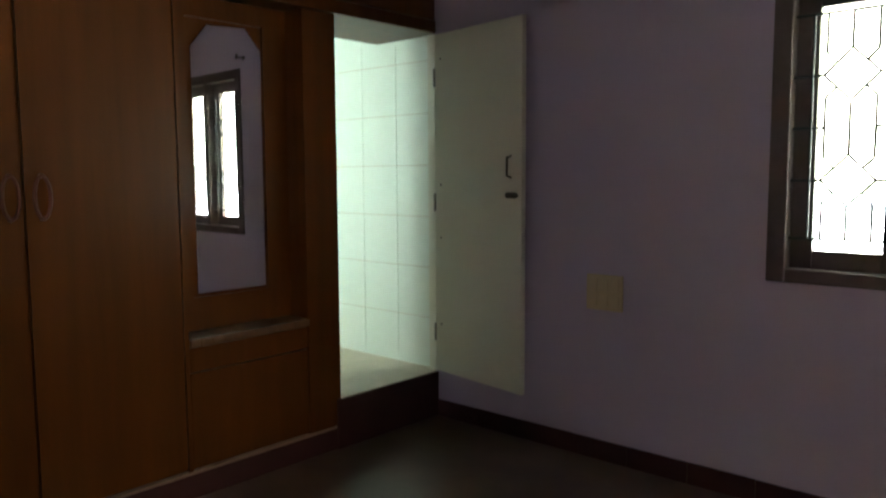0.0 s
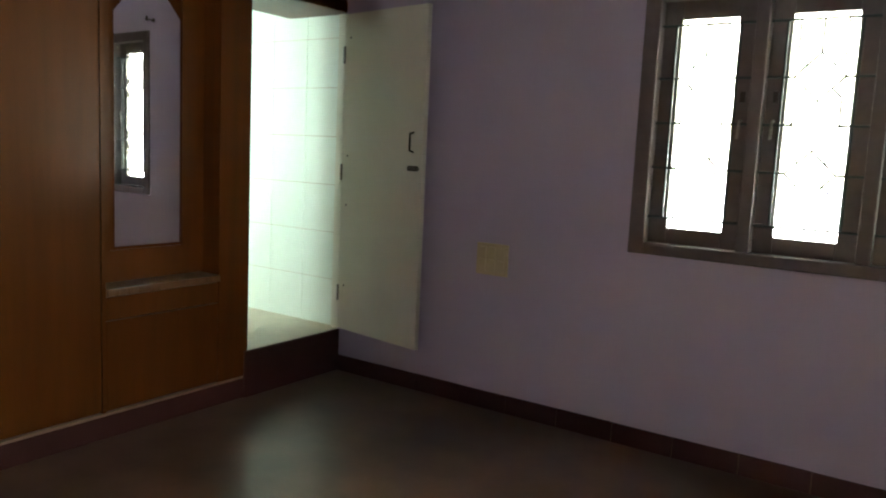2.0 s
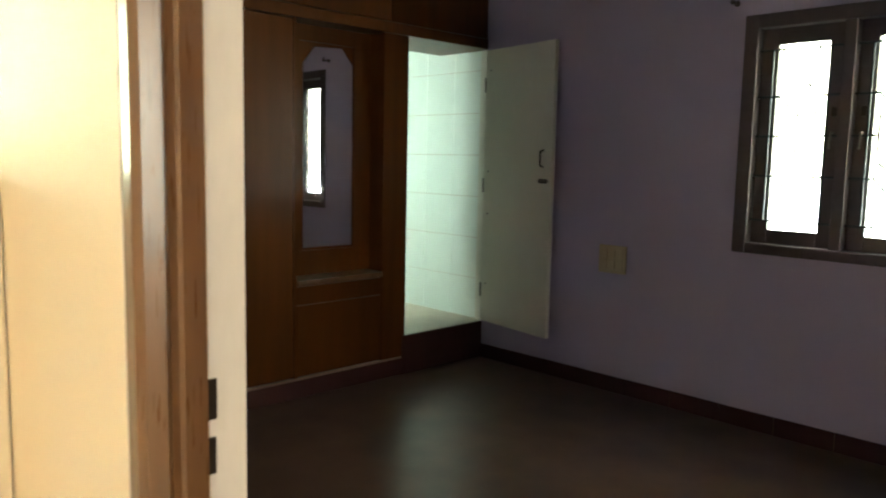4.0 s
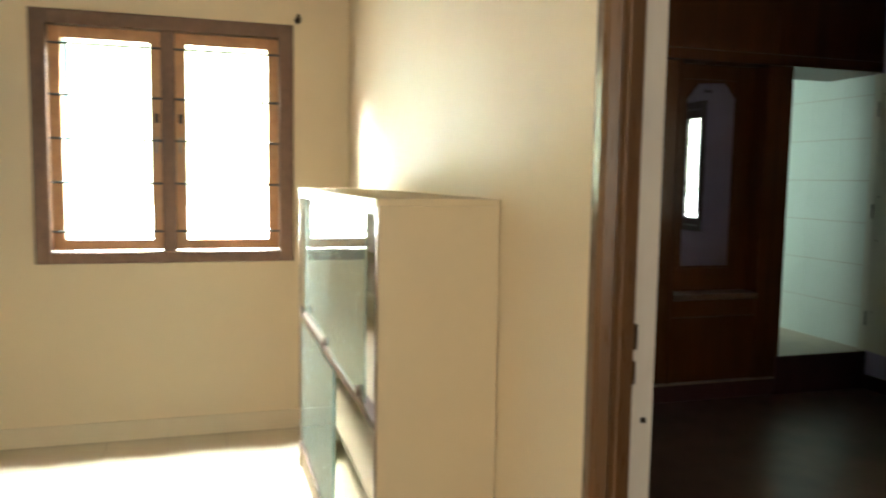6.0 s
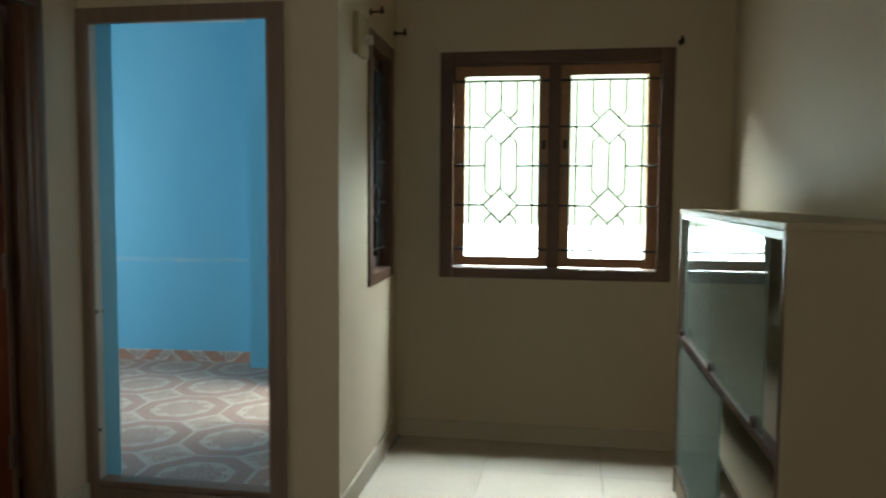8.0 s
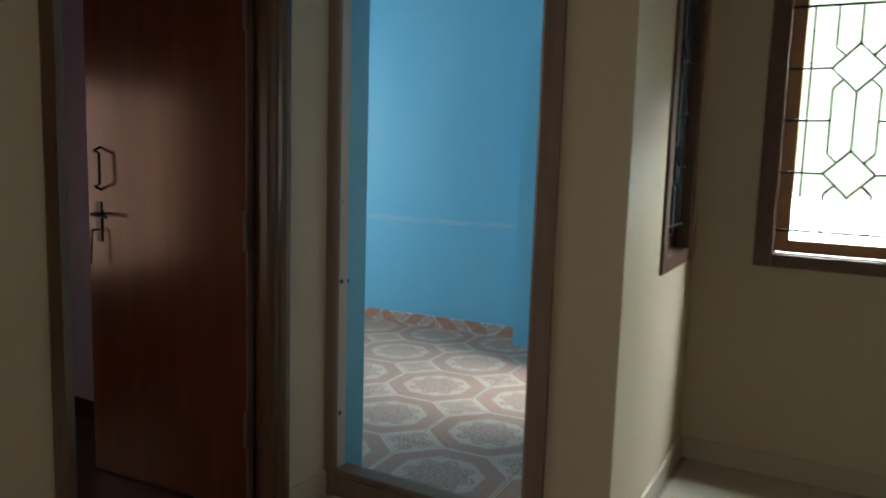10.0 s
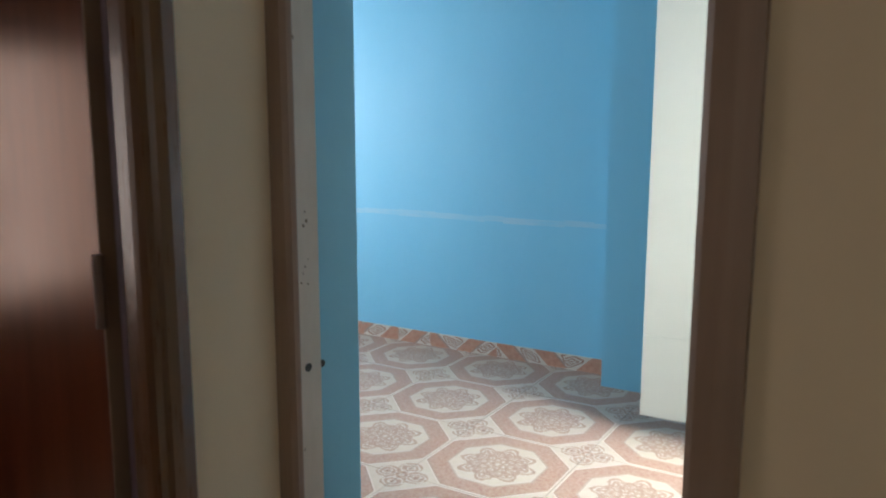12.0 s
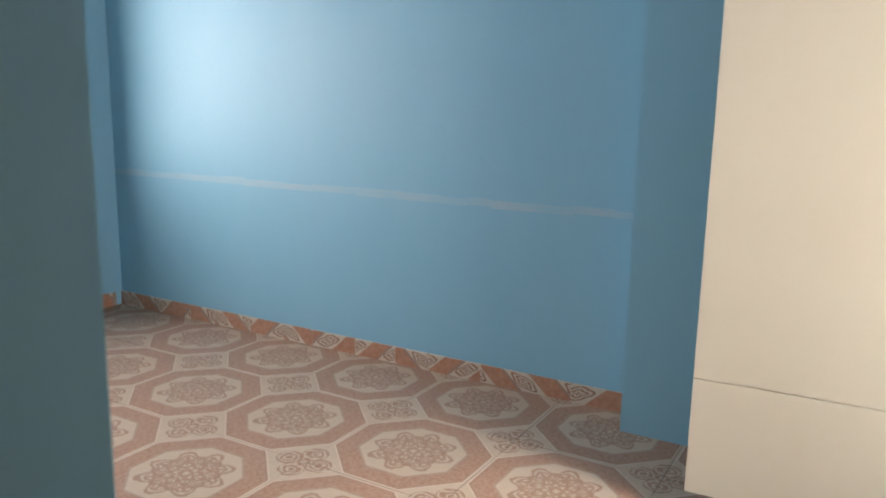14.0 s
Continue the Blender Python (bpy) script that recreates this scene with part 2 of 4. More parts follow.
# ---- walls, floors, ceiling ----
wall("wall_hall_north", -3.346, 2.6, 0.062, 0.225, [(-0.43, 0.516, 0, 2.23)], (CREAM, LAVENDER, CREAMFRAME), "wall painted cream towards the hall and lavender behind")
wall("wall_bedroom_north", -3.245, 2.05, 3.728, 3.95, [(-1.385, 0.14, 0.96, 2.21)], (LAVENDER, CREAM, LAVENDER), "lavender painted bedroom wall with a window")
wall("wall_bedroom_east", 1.85, 2.05, 0.225, 3.728, [], (LAVENDER, CREAM, LAVENDER), "plain lavender painted bedroom wall")
wall("wall_hall_west", -3.576, -3.346, -1.84, 0.225, [(-1.548, -0.243, 0.958, 2.25)], (CREAM, CREAM, CREAM), "cream painted alcove wall with a double window")
wall("wall_alcove_south", -3.576, -2.086, -1.88, -1.768, [(-3.22, -2.62, 0.975, 2.25)], (BLUE, CREAM, BLUE), "cream painted alcove wall with a small inner window")
SIDE = bpy.data.objects["wall_alcove_south"]
for v in SIDE.data.vertices:
    if v.co.y > -1.9:
        v.co.y += (v.co.x + 2.086) * 0.0317
for f in SIDE.data.polygons:
    if f.normal.x > 0.9 and f.center.x > -2.1:
        f.material_index = 1
wall("wall_blue_east", -2.326, -2.086, -2.965, -1.88, [(-2.958, -2.03, 0, 2.235)], (BLUE, CREAM, BLUE), "cream wall with the doorway to the blue room")
wall("wall_blue_east_far", -2.326, -2.086, -7.6, -2.965, [], (BLUE, PINK, BLUE), "wall painted blue on one side and lilac on the other")
wall("wall_hall_south", -2.086, 2.6, -3.085, -2.965, [(-1.84, -0.90, 0, 2.23)], (PINK, CREAM, CREAM), "cream painted hall wall with a brown doorway")
wall("wall_hall_east", 2.6, 2.8, -3.085, 0.225, [(-2.1, -0.7, 0.95, 2.2)], (CREAM, CREAM, CREAM), "cream painted hall wall")
wall("wall_lilac_south", -2.086, 1.2, -5.6, -5.4, [(-0.7, 0.6, 0.5, 1.85)], (PINK, PINK, PINK), "lilac painted wall")
wall("wall_lilac_east", 1.0, 1.2, -5.4, -3.085, [], (PINK, PINK, PINK), "plain lilac painted wall")
# the blue room's far wall and floor grid stand four degrees askew to the hall
SKEW = Matrix.Translation((-4.172, -3.961, 0)) @ Matrix.Rotation(radians(4.0), 4, "Z")
FACE = -0.8185
for ob in (wall("wall_blue_west", FACE - 0.2, FACE, -3.3, 2.35, [], (BLUE, BLUE, BLUE), "sky blue painted wall, its patchy sheen put into the colour"),
           wall("wall_blue_pilaster", FACE, -0.617, 0.622, 1.92, [], (BLUE, BLUE, BLUE), "sky blue painted pilaster")):
    ob.matrix_world = SKEW
wall("wall_blue_north", -5.3, -3.576, -2.01, -1.768, [(-4.2, -3.6, 0.25, 2.2)], (BLUE, CREAM, BLUE), "sky blue painted wall with a window opening")
wall("wall_blue_south", -5.1, -2.326, -6.98, -6.78, [(-4.35, -2.65, 0.95, 2.25)], (BLUE, BLUE, BLUE), "sky blue painted wall with a window opening")
wall("wall_bathroom_north", -5.4, -3.245, 3.765, 3.95, [], (PALEGROUT, CREAM, BATHTILE), "white tiled bathroom wall")
wall("wall_bathroom_west", -5.6, -5.4, 1.9, 3.95, [], (CREAM, BATHTILE, BATHTILE), "white tiled bathroom wall")
# Two unseen walls, added to block the west glow from the bathroom window.
wall("wall_yard", -5.6, -5.4, -0.2, 1.9, [], (CREAM, CREAM, CREAM), "unseen cream wall added to keep glare out of the bathroom")
wall("wall_yard_south", -5.6, -3.576, 0.0, 0.2, [], (CREAM, CREAM, CREAM), "unseen cream wall added to keep glare out of the bathroom")
wall("wall_bathroom_south", -5.4, -3.8, 1.9, 2.1, [(-4.55, -3.95, 1.0, 2.4)], (CREAM, BATHTILE, BATHTILE), "white tiled bathroom wall with a small window opening")
solid("ceiling", boxes((-5.6, 2.8, -7.6, 3.95, H, H + 0.15)), WHITE, "plain white painted ceiling", "ceiling")
solid("floor_bedroom", boxes((-3.8, 2.05, 0.15, 3.95, -0.06, 0)), MOSAIC, "polished brown stone floor", "floor")
solid("floor_lilac", boxes((-2.2, 1.2, -5.6, -3.02, -0.06, 0)), MOSAIC, "polished brown stone floor", "floor")
solid("floor_bathroom", boxes((-5.4, -3.76, 2.1, 3.765, 0.1, 0.264), (-3.76, -3.243, 2.994, 3.765, 0.1, 0.264)), BATHFLOOR, "worn beige bathroom floor", "floor")
solid("floor_hall", boxes((-3.576, 2.8, -3.02, 0.15, -0.06, -0.008)), GROUT, "cream tiled hall floor", "floor")
solid("floor_blue", boxes((-5.5, -2.2, -7.0, -1.8, -0.06, -0.009)), PALEGROUT, "patterned tile floor", "floor")
solid("ground", boxes((-60, 60, -60, 60, -0.5, -0.4)), GROUT, "dusty ground outside", "ground")
for nm, b, m in (("backdrop_west", (-9.0, -8.9, -8, 8, 1.05, 7), OUTWEST), ("backdrop_west_low", (-9.0, -8.9, -8, 8, -0.4, 1.05), OUTWESTLOW),
                 ("backdrop_south", (-14, 14, -10.1, -10.0, 1.25, 7), OUTSOUTH), ("backdrop_south_low", (-14, 14, -10.1, -10.0, -0.4, 1.25), OUTSOUTH),
                 ("backdrop_north", (-12, 24, 7.0, 7.1, 1.25, 7), OUTSIDE), ("backdrop_north_low", (-12, 24, 7.0, 7.1, -0.4, 1.25), OUTLOW)):
    solid(nm, boxes(b), m, "hazy bright daylight outside the window", "backdrop")

# ---- windows ----
def grille(bm, c, half, top, bottom, y, r=0.0062):
    """Wrought-iron bay: two diamonds with elongated hexagons between, side bars and cross bars."""
    z1, zm, z2 = top - (top - bottom) * 0.27, top - (top - bottom) * 0.5, top - (top - bottom) * 0.735
    d, n, sx, hx = 0.100, 0.052, half * 0.665, 0.091
    seg = [((-half, top), (half, top)), ((-half, bottom), (half, bottom))]
    for z in (z1, z2):
        seg += [((-d, z), (0, z + d)), ((0, z + d), (d, z)), ((d, z), (0, z - d)), ((0, z - d), (-d, z)), ((-half, z), (-d, z)), ((d, z), (half, z))]
        for sg in (-1, 1):
            for up in (-1, 1):
                seg.append(((sg * n, z + up * (d - n)), (sg * hx, z + up * (d - n + hx - n))))
    seg += [((-half, zm), (-d, zm)), ((d, zm), (half, zm)), ((0, z1 - d), (0, z2 + d)), ((0, top), (0, z1 + d)), ((0, z2 - d), (0, bottom))]
    k = d - n + hx - n
    for sg in (-1, 1):
        seg += [((sg * hx, z1 - k), (sg * hx, z2 + k)), ((sg * hx, top), (sg * hx, z1 + k)), ((sg * hx, z2 - k), (sg * hx, bottom)), ((sg * sx, top), (sg * sx, bottom))]
    for (ax, az), (bx, bz) in seg:
        rod(bm, (c + ax, y, az), (c + bx, y, bz), r, 6)
    knots = [(sg * n, z + up * (d - n)) for sg in (-1, 1) for up in (-1, 1) for z in (z1, z2)]
    knots += [(sg * k, z) for sg in (-1, 1) for z in (z1, zm, z2) for k in (d, sx)] + [(0, z1 + d), (0, z1 - d), (0, z2 + d), (0, z2 - d)]
    for x, z in knots:
        bmesh.ops.create_icosphere(bm, subdivisions=1, radius=0.0085, matrix=Matrix.Translation((c + x, y, z)))
    for x, z in ((0, z1), (0, z2)):
        bmesh.ops.create_icosphere(bm, subdivisions=1, radius=0.004, matrix=Matrix.Translation((c + x, y, z)))
    return bm


def window(name, place, turn, width, z0, z1, bays, wood, sash_wood, label, edge=0.078, mullion=0.068, deep=0.11, gap=0.062, catches=True, leak=0.006):
    """Built along local x with the room towards local -y; the frame stands 12 mm proud of the wall."""
    w = thing(name, place, label, "window", "structure", turn=turn)
    f = -0.012
    bm = bmesh.new()
    box(bm, 0, edge, f, deep, z0, z1, 0.006)
    box(bm, width - edge, width, f, deep, z0, z1, 0.006)
    box(bm, edge, width - edge, f, deep, z1 - edge * 0.95, z1, 0.006)
    box(bm, edge, width - edge, f, deep, z0, z0 + edge * 0.75, 0.006)
    fr = part("window_frame", bm, wood, w, local=True)
    bay = (width - 2 * edge - (bays - 1) * mullion) / bays
    for i in range(bays - 1):
        x = edge + (i + 1) * bay + i * mullion
        part("mullion", boxes((x, x + mullion, f + 0.002, deep - 0.004, z0 + edge * 0.75, z1 - edge * 0.95), bevel=0.006), wood, w, local=True)
    for i in range(bays):
        a = edge + i * (bay + mullion)
        b, lo, hi, g = a + bay, z0 + edge * 0.75 + leak, z1 - edge * 0.95 + 0.004, gap
        a, b = a - 0.004, b + 0.004
        sash = part("sash", boxes((a, a + g, 0.055, 0.09, lo, hi), (b - g, b, 0.055, 0.09, lo, hi), (a + g, b - g, 0.055, 0.09, hi - g, hi), (a + g, b - g, 0.055, 0.09, lo, lo + g * 0.9), bevel=0.004), sash_wood, w, local=True)
        pane = part("pane", boxes((a + g - 0.008, b - g + 0.008, 0.07, 0.074, lo + g * 0.8, hi - g + 0.008)), GLASS, sash, local=True)
        pane.visible_shadow = False
        bm = bmesh.new()
        grille(bm, (a + b) / 2, (b - a) / 2, hi - g - 0.03, lo + g + 0.04, 0.030)
        part("grille", bm, IRON, w, "dark iron grille with diamonds", local=True)
        if catches:
            side = b - g / 2 if i == 0 else a + g / 2
            mid = (lo + hi) / 2
            part("catch", bent_rod([(side, 0.05, mid + 0.02), (side, 0.028, mid + 0.02), (side - 0.004, 0.026, mid - 0.06)], 0.006), STEEL, w, local=True)
            part("bolt", boxes((side - 0.012, side + 0.012, 0.046, 0.056, mid + 0.10, mid + 0.15), bevel=0.002), BLACKMETAL, w, local=True)
    return w


window("window_1", (-3.346, -1.548, 0), 90, 1.305, 0.958, 2.25, 2, WINWOOD, LITSASH, "brown wooden double casement window with iron grille")
window("window_2", (-1.385, 3.728, 0), 0, 1.525, 0.96, 2.21, 3, DARKWIN, DARKWIN, "dark wooden three-bay window with iron grille", edge=0.075, mullion=0.058, gap=0.088, leak=-0.004)
window("window_3", (-2.62, -1.785, 0), 181.82, 0.60, 0.975, 2.25, 1, WINWOOD, DARKWIN, "small brown wooden inner window with iron grille", catches=False)


def plain_window(name, place, turn, width, z0, z1, wood, label):
    w = thing(name, place, label, "window", "structure", turn=turn)
    part("window_frame", boxes((0, 0.06, 0, 0.1, z0, z1), (width - 0.06, width, 0, 0.1, z0, z1), (0.06, width - 0.06, 0, 0.1, z1 - 0.06, z1), (0.06, width - 0.06, 0, 0.1, z0, z0 + 0.06), (width / 2 - 0.03, width / 2 + 0.03, 0, 0.1, z0 + 0.06, z1 - 0.06), bevel=0.005), wood, w, local=True)
    for a in (0.06, width / 2 + 0.03):
        p = part("pane", boxes((a, a + width / 2 - 0.09, 0.05, 0.054, z0 + 0.06, z1 - 0.06)), GLASS, w, local=True)
        p.visible_shadow = False
    return w


plain_window("window_4", (-4.2, -2.01, 0), 0, 0.6, 0.25, 2.2, WINWOOD, "brown wooden window in the blue room")
plain_window("window_5", (-2.65, -6.78, 0), 180, 1.7, 0.95, 2.25, WINWOOD, "brown wooden window in the blue room")
plain_window("window_6", (0.6, -5.4, 0), 180, 1.3, 0.5, 1.85, WINWOOD, "brown wooden window in the lilac room")
# Added out of view, with its wall opening, to carry the east fill.
plain_window("window_7", (2.6, -0.7, 0), -90, 1.4, 0.95, 2.2, WINWOOD, "unseen brown window added to let fill light into the hall")
plain_window("window_8", (-3.95, 2.1, 0), 180, 0.6, 1.0, 2.4, WINWOOD, "small bathroom window")


# ---- door frames and leaves ----
def jamb(profile, z0, z1, mat, parent, label=""):
    return part("jamb", prism(profile, z0, z1), mat, parent, label)


# bedroom doorway
d1 = thing("door_1", (0.04, 0.1, 0), "brown moulded wooden frame of the bedroom doorway", "door frame", "structure")
WEST = [(-0.43, 0.0635), (-0.398, 0.061), (-0.388, 0.070), (-0.380, 0.092), (-0.386, 0.100), (-0.386, 0.110), (-0.382, 0.115), (-0.384, 0.146), (-0.43, 0.146)]
jamb(WEST, 0, 2.19, FRAMEWOOD, d1)
jamb([(0.078 - x, y) for x, y in WEST], 0, 2.19, FRAMEWOOD, d1)
part("head", boxes((-0.43, 0.516, 0.0635, 0.146, 2.19, 2.23), bevel=0.004), FRAMEWOOD, d1)
rw = part("rebate", boxes((-0.43, -0.426, 0.148, 0.222, 0, 2.19)), CREAMFRAME, d1, "cream painted rebate")
part("rebate", boxes((0.498, 0.516, 0.148, 0.222, 0, 2.19)), CREAMFRAME, d1)
part("strike_plate", boxes((-0.428, -0.422, 0.152, 0.178, 1.075, 1.13), bevel=0.001), BLACKMETAL, rw)
part("strike_plate", boxes((-0.428, -0.422, 0.152, 0.176, 1.0, 1.05), bevel=0.001), BLACKMETAL, rw)
part("screw", boxes((-0.428, -0.4215, 0.194, 0.206, 0.914, 0.926), bevel=0.002), BLACKMETAL, rw)

# blue room doorway
d2 = thing("door_2", (-2.1, -2.5, 0), "faded brown wooden frame of the blue room doorway", "door frame", "structure")
LEFT = [(-2.070, -2.999), (-2.066, -2.965), (-2.070, -2.930), (-2.078, -2.918), (-2.090, -2.916), (-2.098, -2.922), (-2.098, -2.958), (-2.086, -2.958), (-2.086, -2.999)]
jamb(LEFT, 0, 2.178, GREYWOOD, d2)
jamb([(x, -5.004 - y) for x, y in LEFT], 0, 2.178, GREYWOOD, d2)
part("head", boxes((-2.098, -2.086, -2.958, -2.046, 2.178, 2.235), (-2.086, -2.068, -2.999, -2.005, 2.178, 2.245), bevel=0.004), GREYWOOD, d2)
part("threshold", boxes((-2.20, -2.078, -2.924, -2.08, 0, 0.085), (-2.17, -2.086, -2.924, -2.08, 0.085, 0.113), bevel=0.006), GREYWOOD, d2, "worn wooden threshold")
rl = part("rebate", boxes((-2.182, -2.098, -2.958, -2.945, 0.085, 2.235)), CREAMFRAME, d2, "chipped cream painted rebate")
part("rebate", boxes((-2.182, -2.098, -2.057, -2.030, 0.085, 2.235)), CREAMFRAME, d2)
bm = bmesh.new()
for x, z in ((-2.142, 0.886), (-2.142, 0.33)):
    rod(bm, (x, -2.947, z), (x, -2.9435, z), 0.010, 10)
part("bolt_hole", bm, IRON, rl, "dark bolt hole")
bm = bmesh.new()
rod(bm, (-2.193, -2.957, 0.881), (-2.193, -2.951, 0.881), 0.009, 10)
part("bolt_hole", bm, IRON, rl, "dark bolt hole")

random.seed(8)
for x, z, r in ((-2.146, 1.215, 0.008), (-2.138, 1.205, 0.006), (-2.143, 1.235, 0.003), (-2.150, 1.13, 0.003), (-2.140, 1.115, 0.004), (-2.133, 1.10, 0.003), (-2.148, 1.075, 0.004), (-2.128, 1.08, 0.004), (-2.125, 0.70, 0.004), (-2.16, 0.55, 0.005), (-2.12, 1.60, 0.007)):
    bm = bmesh.new()
    k, r = 9, r * 0.62
    ring = [(x + r * random.uniform(0.5, 1.2) * math.cos(i * math.tau / k), z + 1.3 * r * random.uniform(0.5, 1.2) * math.sin(i * math.tau / k)) for i in range(k)]
    lo, hi = [bm.verts.new((u, -2.946, v)) for u, v in ring], [bm.verts.new((u, -2.9444, v)) for u, v in ring]
    bm.faces.new(hi)
    for i in range(k):
        bm.faces.new((lo[i], lo[(i + 1) % k], hi[(i + 1) % k], hi[i]))
    bmesh.ops.recalc_face_normals(bm, faces=bm.faces)
    part("paint_chip", bm, CHIP, rl)

# brown doorway
d3 = thing("door_3", (-1.37, -3.02, 0), "glossy red-brown moulded frame of the lilac room doorway", "door frame", "structure")
SOUTH = [(-1.845, -2.957), (-1.815, -2.950), (-1.795, -2.955), (-1.788, -2.966), (-1.775, -2.970), (-1.768, -2.985), (-1.766, -3.0), (-1.766, -3.035), (-1.795, -3.040), (-1.795, -3.083), (-1.84, -3.083)]
jamb(SOUTH, 0, 2.19, FRAMEWOOD, d3)
jamb([(-2.74 - x, y) for x, y in SOUTH], 0, 2.19, FRAMEWOOD, d3)
part("head", boxes((-1.84, -0.90, -3.083, -2.953, 2.19, 2.23), bevel=0.004), FRAMEWOOD, d3)


def leaf(name, hinge, end, z0, z1, thick, mat, label):
    """A door leaf from its hinge to its free edge; local x runs along it, its seen face is local y = 0, thickness to +y."""
    dx, dy = end[0] - hinge[0], end[1] - hinge[1]
    ob = thing(name, (hinge[0], hinge[1], 0), label, "door", turn=math.degrees(math.atan2(dy, dx)))
    w = math.hypot(dx, dy)
    part("panel", boxes((0, w, 0, thick, z0, z1), bevel=0.002), mat, ob, local=True)
    return ob, w


def hinges(ob, zs, y=0.0):
    for z in zs:
        bm = bmesh.new()
        rod(bm, (0, y - 0.006, z - 0.05), (0, y - 0.006, z + 0.05), 0.007)
        part("hinge", bm, STEEL, ob, local=True)


# bathroom door, open against the lavender wall
bd, w = leaf("bathroom_door", (-3.236, 3.718), (-2.553, 3.610), 0.272, 2.19, 0.03, DOORWHITE, "ivory painted plywood bathroom door standing open")
# seen face is towards the room, that is local -y
part("pull_handle", bent_rod([(w - 0.075, 0, 1.50), (w - 0.075, -0.03, 1.49), (w - 0.075, -0.03, 1.40), (w - 0.075, 0, 1.39)], 0.006), BLACKMETAL, bd, local=True)
bm = boxes((w - 0.105, w - 0.03, -0.012, 0, 1.285, 1.315), bevel=0.003)
rod(bm, (w - 0.10, -0.016, 1.30), (w - 0.01, -0.016, 1.30), 0.006)
part("latch", bm, BLACKMETAL, bd, local=True)
for z in (0.55, 1.05, 1.35, 2.05):
    bm = bmesh.new()
    rod(bm, (0.05, -0.003, z), (0.05, 0.001, z), 0.007)
    part("screw", bm, STEEL, bd, local=True)
hinges(bd, (0.5, 1.25, 1.95))

# brown door, open into the lilac room
br, w = leaf("brown_door", (-1.753, -3.09), (-1.705, -3.935), 0.012, 2.17, -0.034, LEAFWOOD, "glossy red-brown veneered flush door standing open")
part("edge", boxes((-0.004, 0.0, -0.034, 0.001, 0.012, 2.17), bevel=0.001), GREYWOOD, br, "bare greyish wood edge", local=True)
part("ring_handle", bent_rod([(w - 0.08, 0.0, 1.40), (w - 0.08, 0.03, 1.385), (w - 0.115, 0.036, 1.375), (w - 0.115, 0.036, 1.25), (w - 0.08, 0.03, 1.24), (w - 0.08, 0.0, 1.225)], 0.0055), BLACKMETAL, br, "blackened rectangular pull handle", local=True)
part("lock_plate", boxes((w - 0.085, w - 0.052, 0, 0.006, 1.01, 1.175), bevel=0.004), BLACKMETAL, br, local=True)
part("lever", bent_rod([(w - 0.068, 0.004, 1.125), (w - 0.068, 0.04, 1.125), (w - 0.16, 0.045, 1.12)], 0.007), BLACKMETAL, br, local=True)
part("key", bent_rod([(w - 0.068, 0.0, 1.06), (w - 0.068, 0.04, 1.06), (w - 0.068, 0.045, 0.99), (w - 0.064, 0.045, 0.92)], 0.004), BLACKMETAL, br, "keys hanging in the lock", local=True)
for z in (0.35, 1.11, 1.9):
    bm = bmesh.new()
    rod(bm, (-0.006, 0.008, z - 0.07), (-0.006, 0.008, z + 0.07), 0.010)
    part("hinge", bm, CHANNEL, br, local=True)

# the blue room's own door, open along the reveal
ow, w = leaf("ivory_door", (-2.205, -2.068), (-2.985, -2.200), 0.02, 2.16, -0.034, CREAMFRAME, "ivory painted flush door of the blue room standing open")
part("pull_handle", bent_rod([(w - 0.05, 0.0, 1.185), (w - 0.05, 0.020, 1.180), (w - 0.05, 0.034, 1.165), (w - 0.05, 0.040, 1.135), (w - 0.05, 0.040, 1.095), (w - 0.05, 0.034, 1.065), (w - 0.05, 0.020, 1.050), (w - 0.05, 0.0, 1.045)], 0.0045), STEEL, ow, "bent steel pull handle", local=True)
bm = boxes((w - 0.12, w - 0.03, 0, 0.006, 0.855, 0.895), bevel=0.002)
rod(bm, (w - 0.13, 0.016, 0.885), (w - 0.01, 0.016, 0.885), 0.008)
rod(bm, (w - 0.05, 0.0, 0.925), (w - 0.05, 0.032, 0.925), 0.009)
box(bm, w - 0.065, w - 0.035, 0.004, 0.042, 0.845, 0.880, 0.003)
rod(bm, (w - 0.05, 0.036, 0.850), (w - 0.05, 0.038, 0.79), 0.0035)
part("bolt", bm, STEEL, ow, "steel sliding bolt with a hanging hasp", local=True)

# cream door of the inner bathroom, standing open in the blue room
cd, w = leaf("cream_door", (-4.405, -2.06), (-4.311, -2.965), 0.089, 2.115, -0.035, IVORY, "cream painted flush door with a sheet kick plate standing open")
part("face_sheet", boxes((0.0, w, 0, 0.004, 0.480, 2.115), bevel=0.001), IVORY, cd, local=True)
part("kick_plate", boxes((0.0, w, 0, 0.0045, 0.091, 0.4760), bevel=0.001), IVORY, cd, "cream painted sheet-metal kick plate", local=True)

# ---- bedroom: wardrobe, dresser niche, bathroom step ----
XF, XK = -3.239, -3.75
TOPZ = 2.195


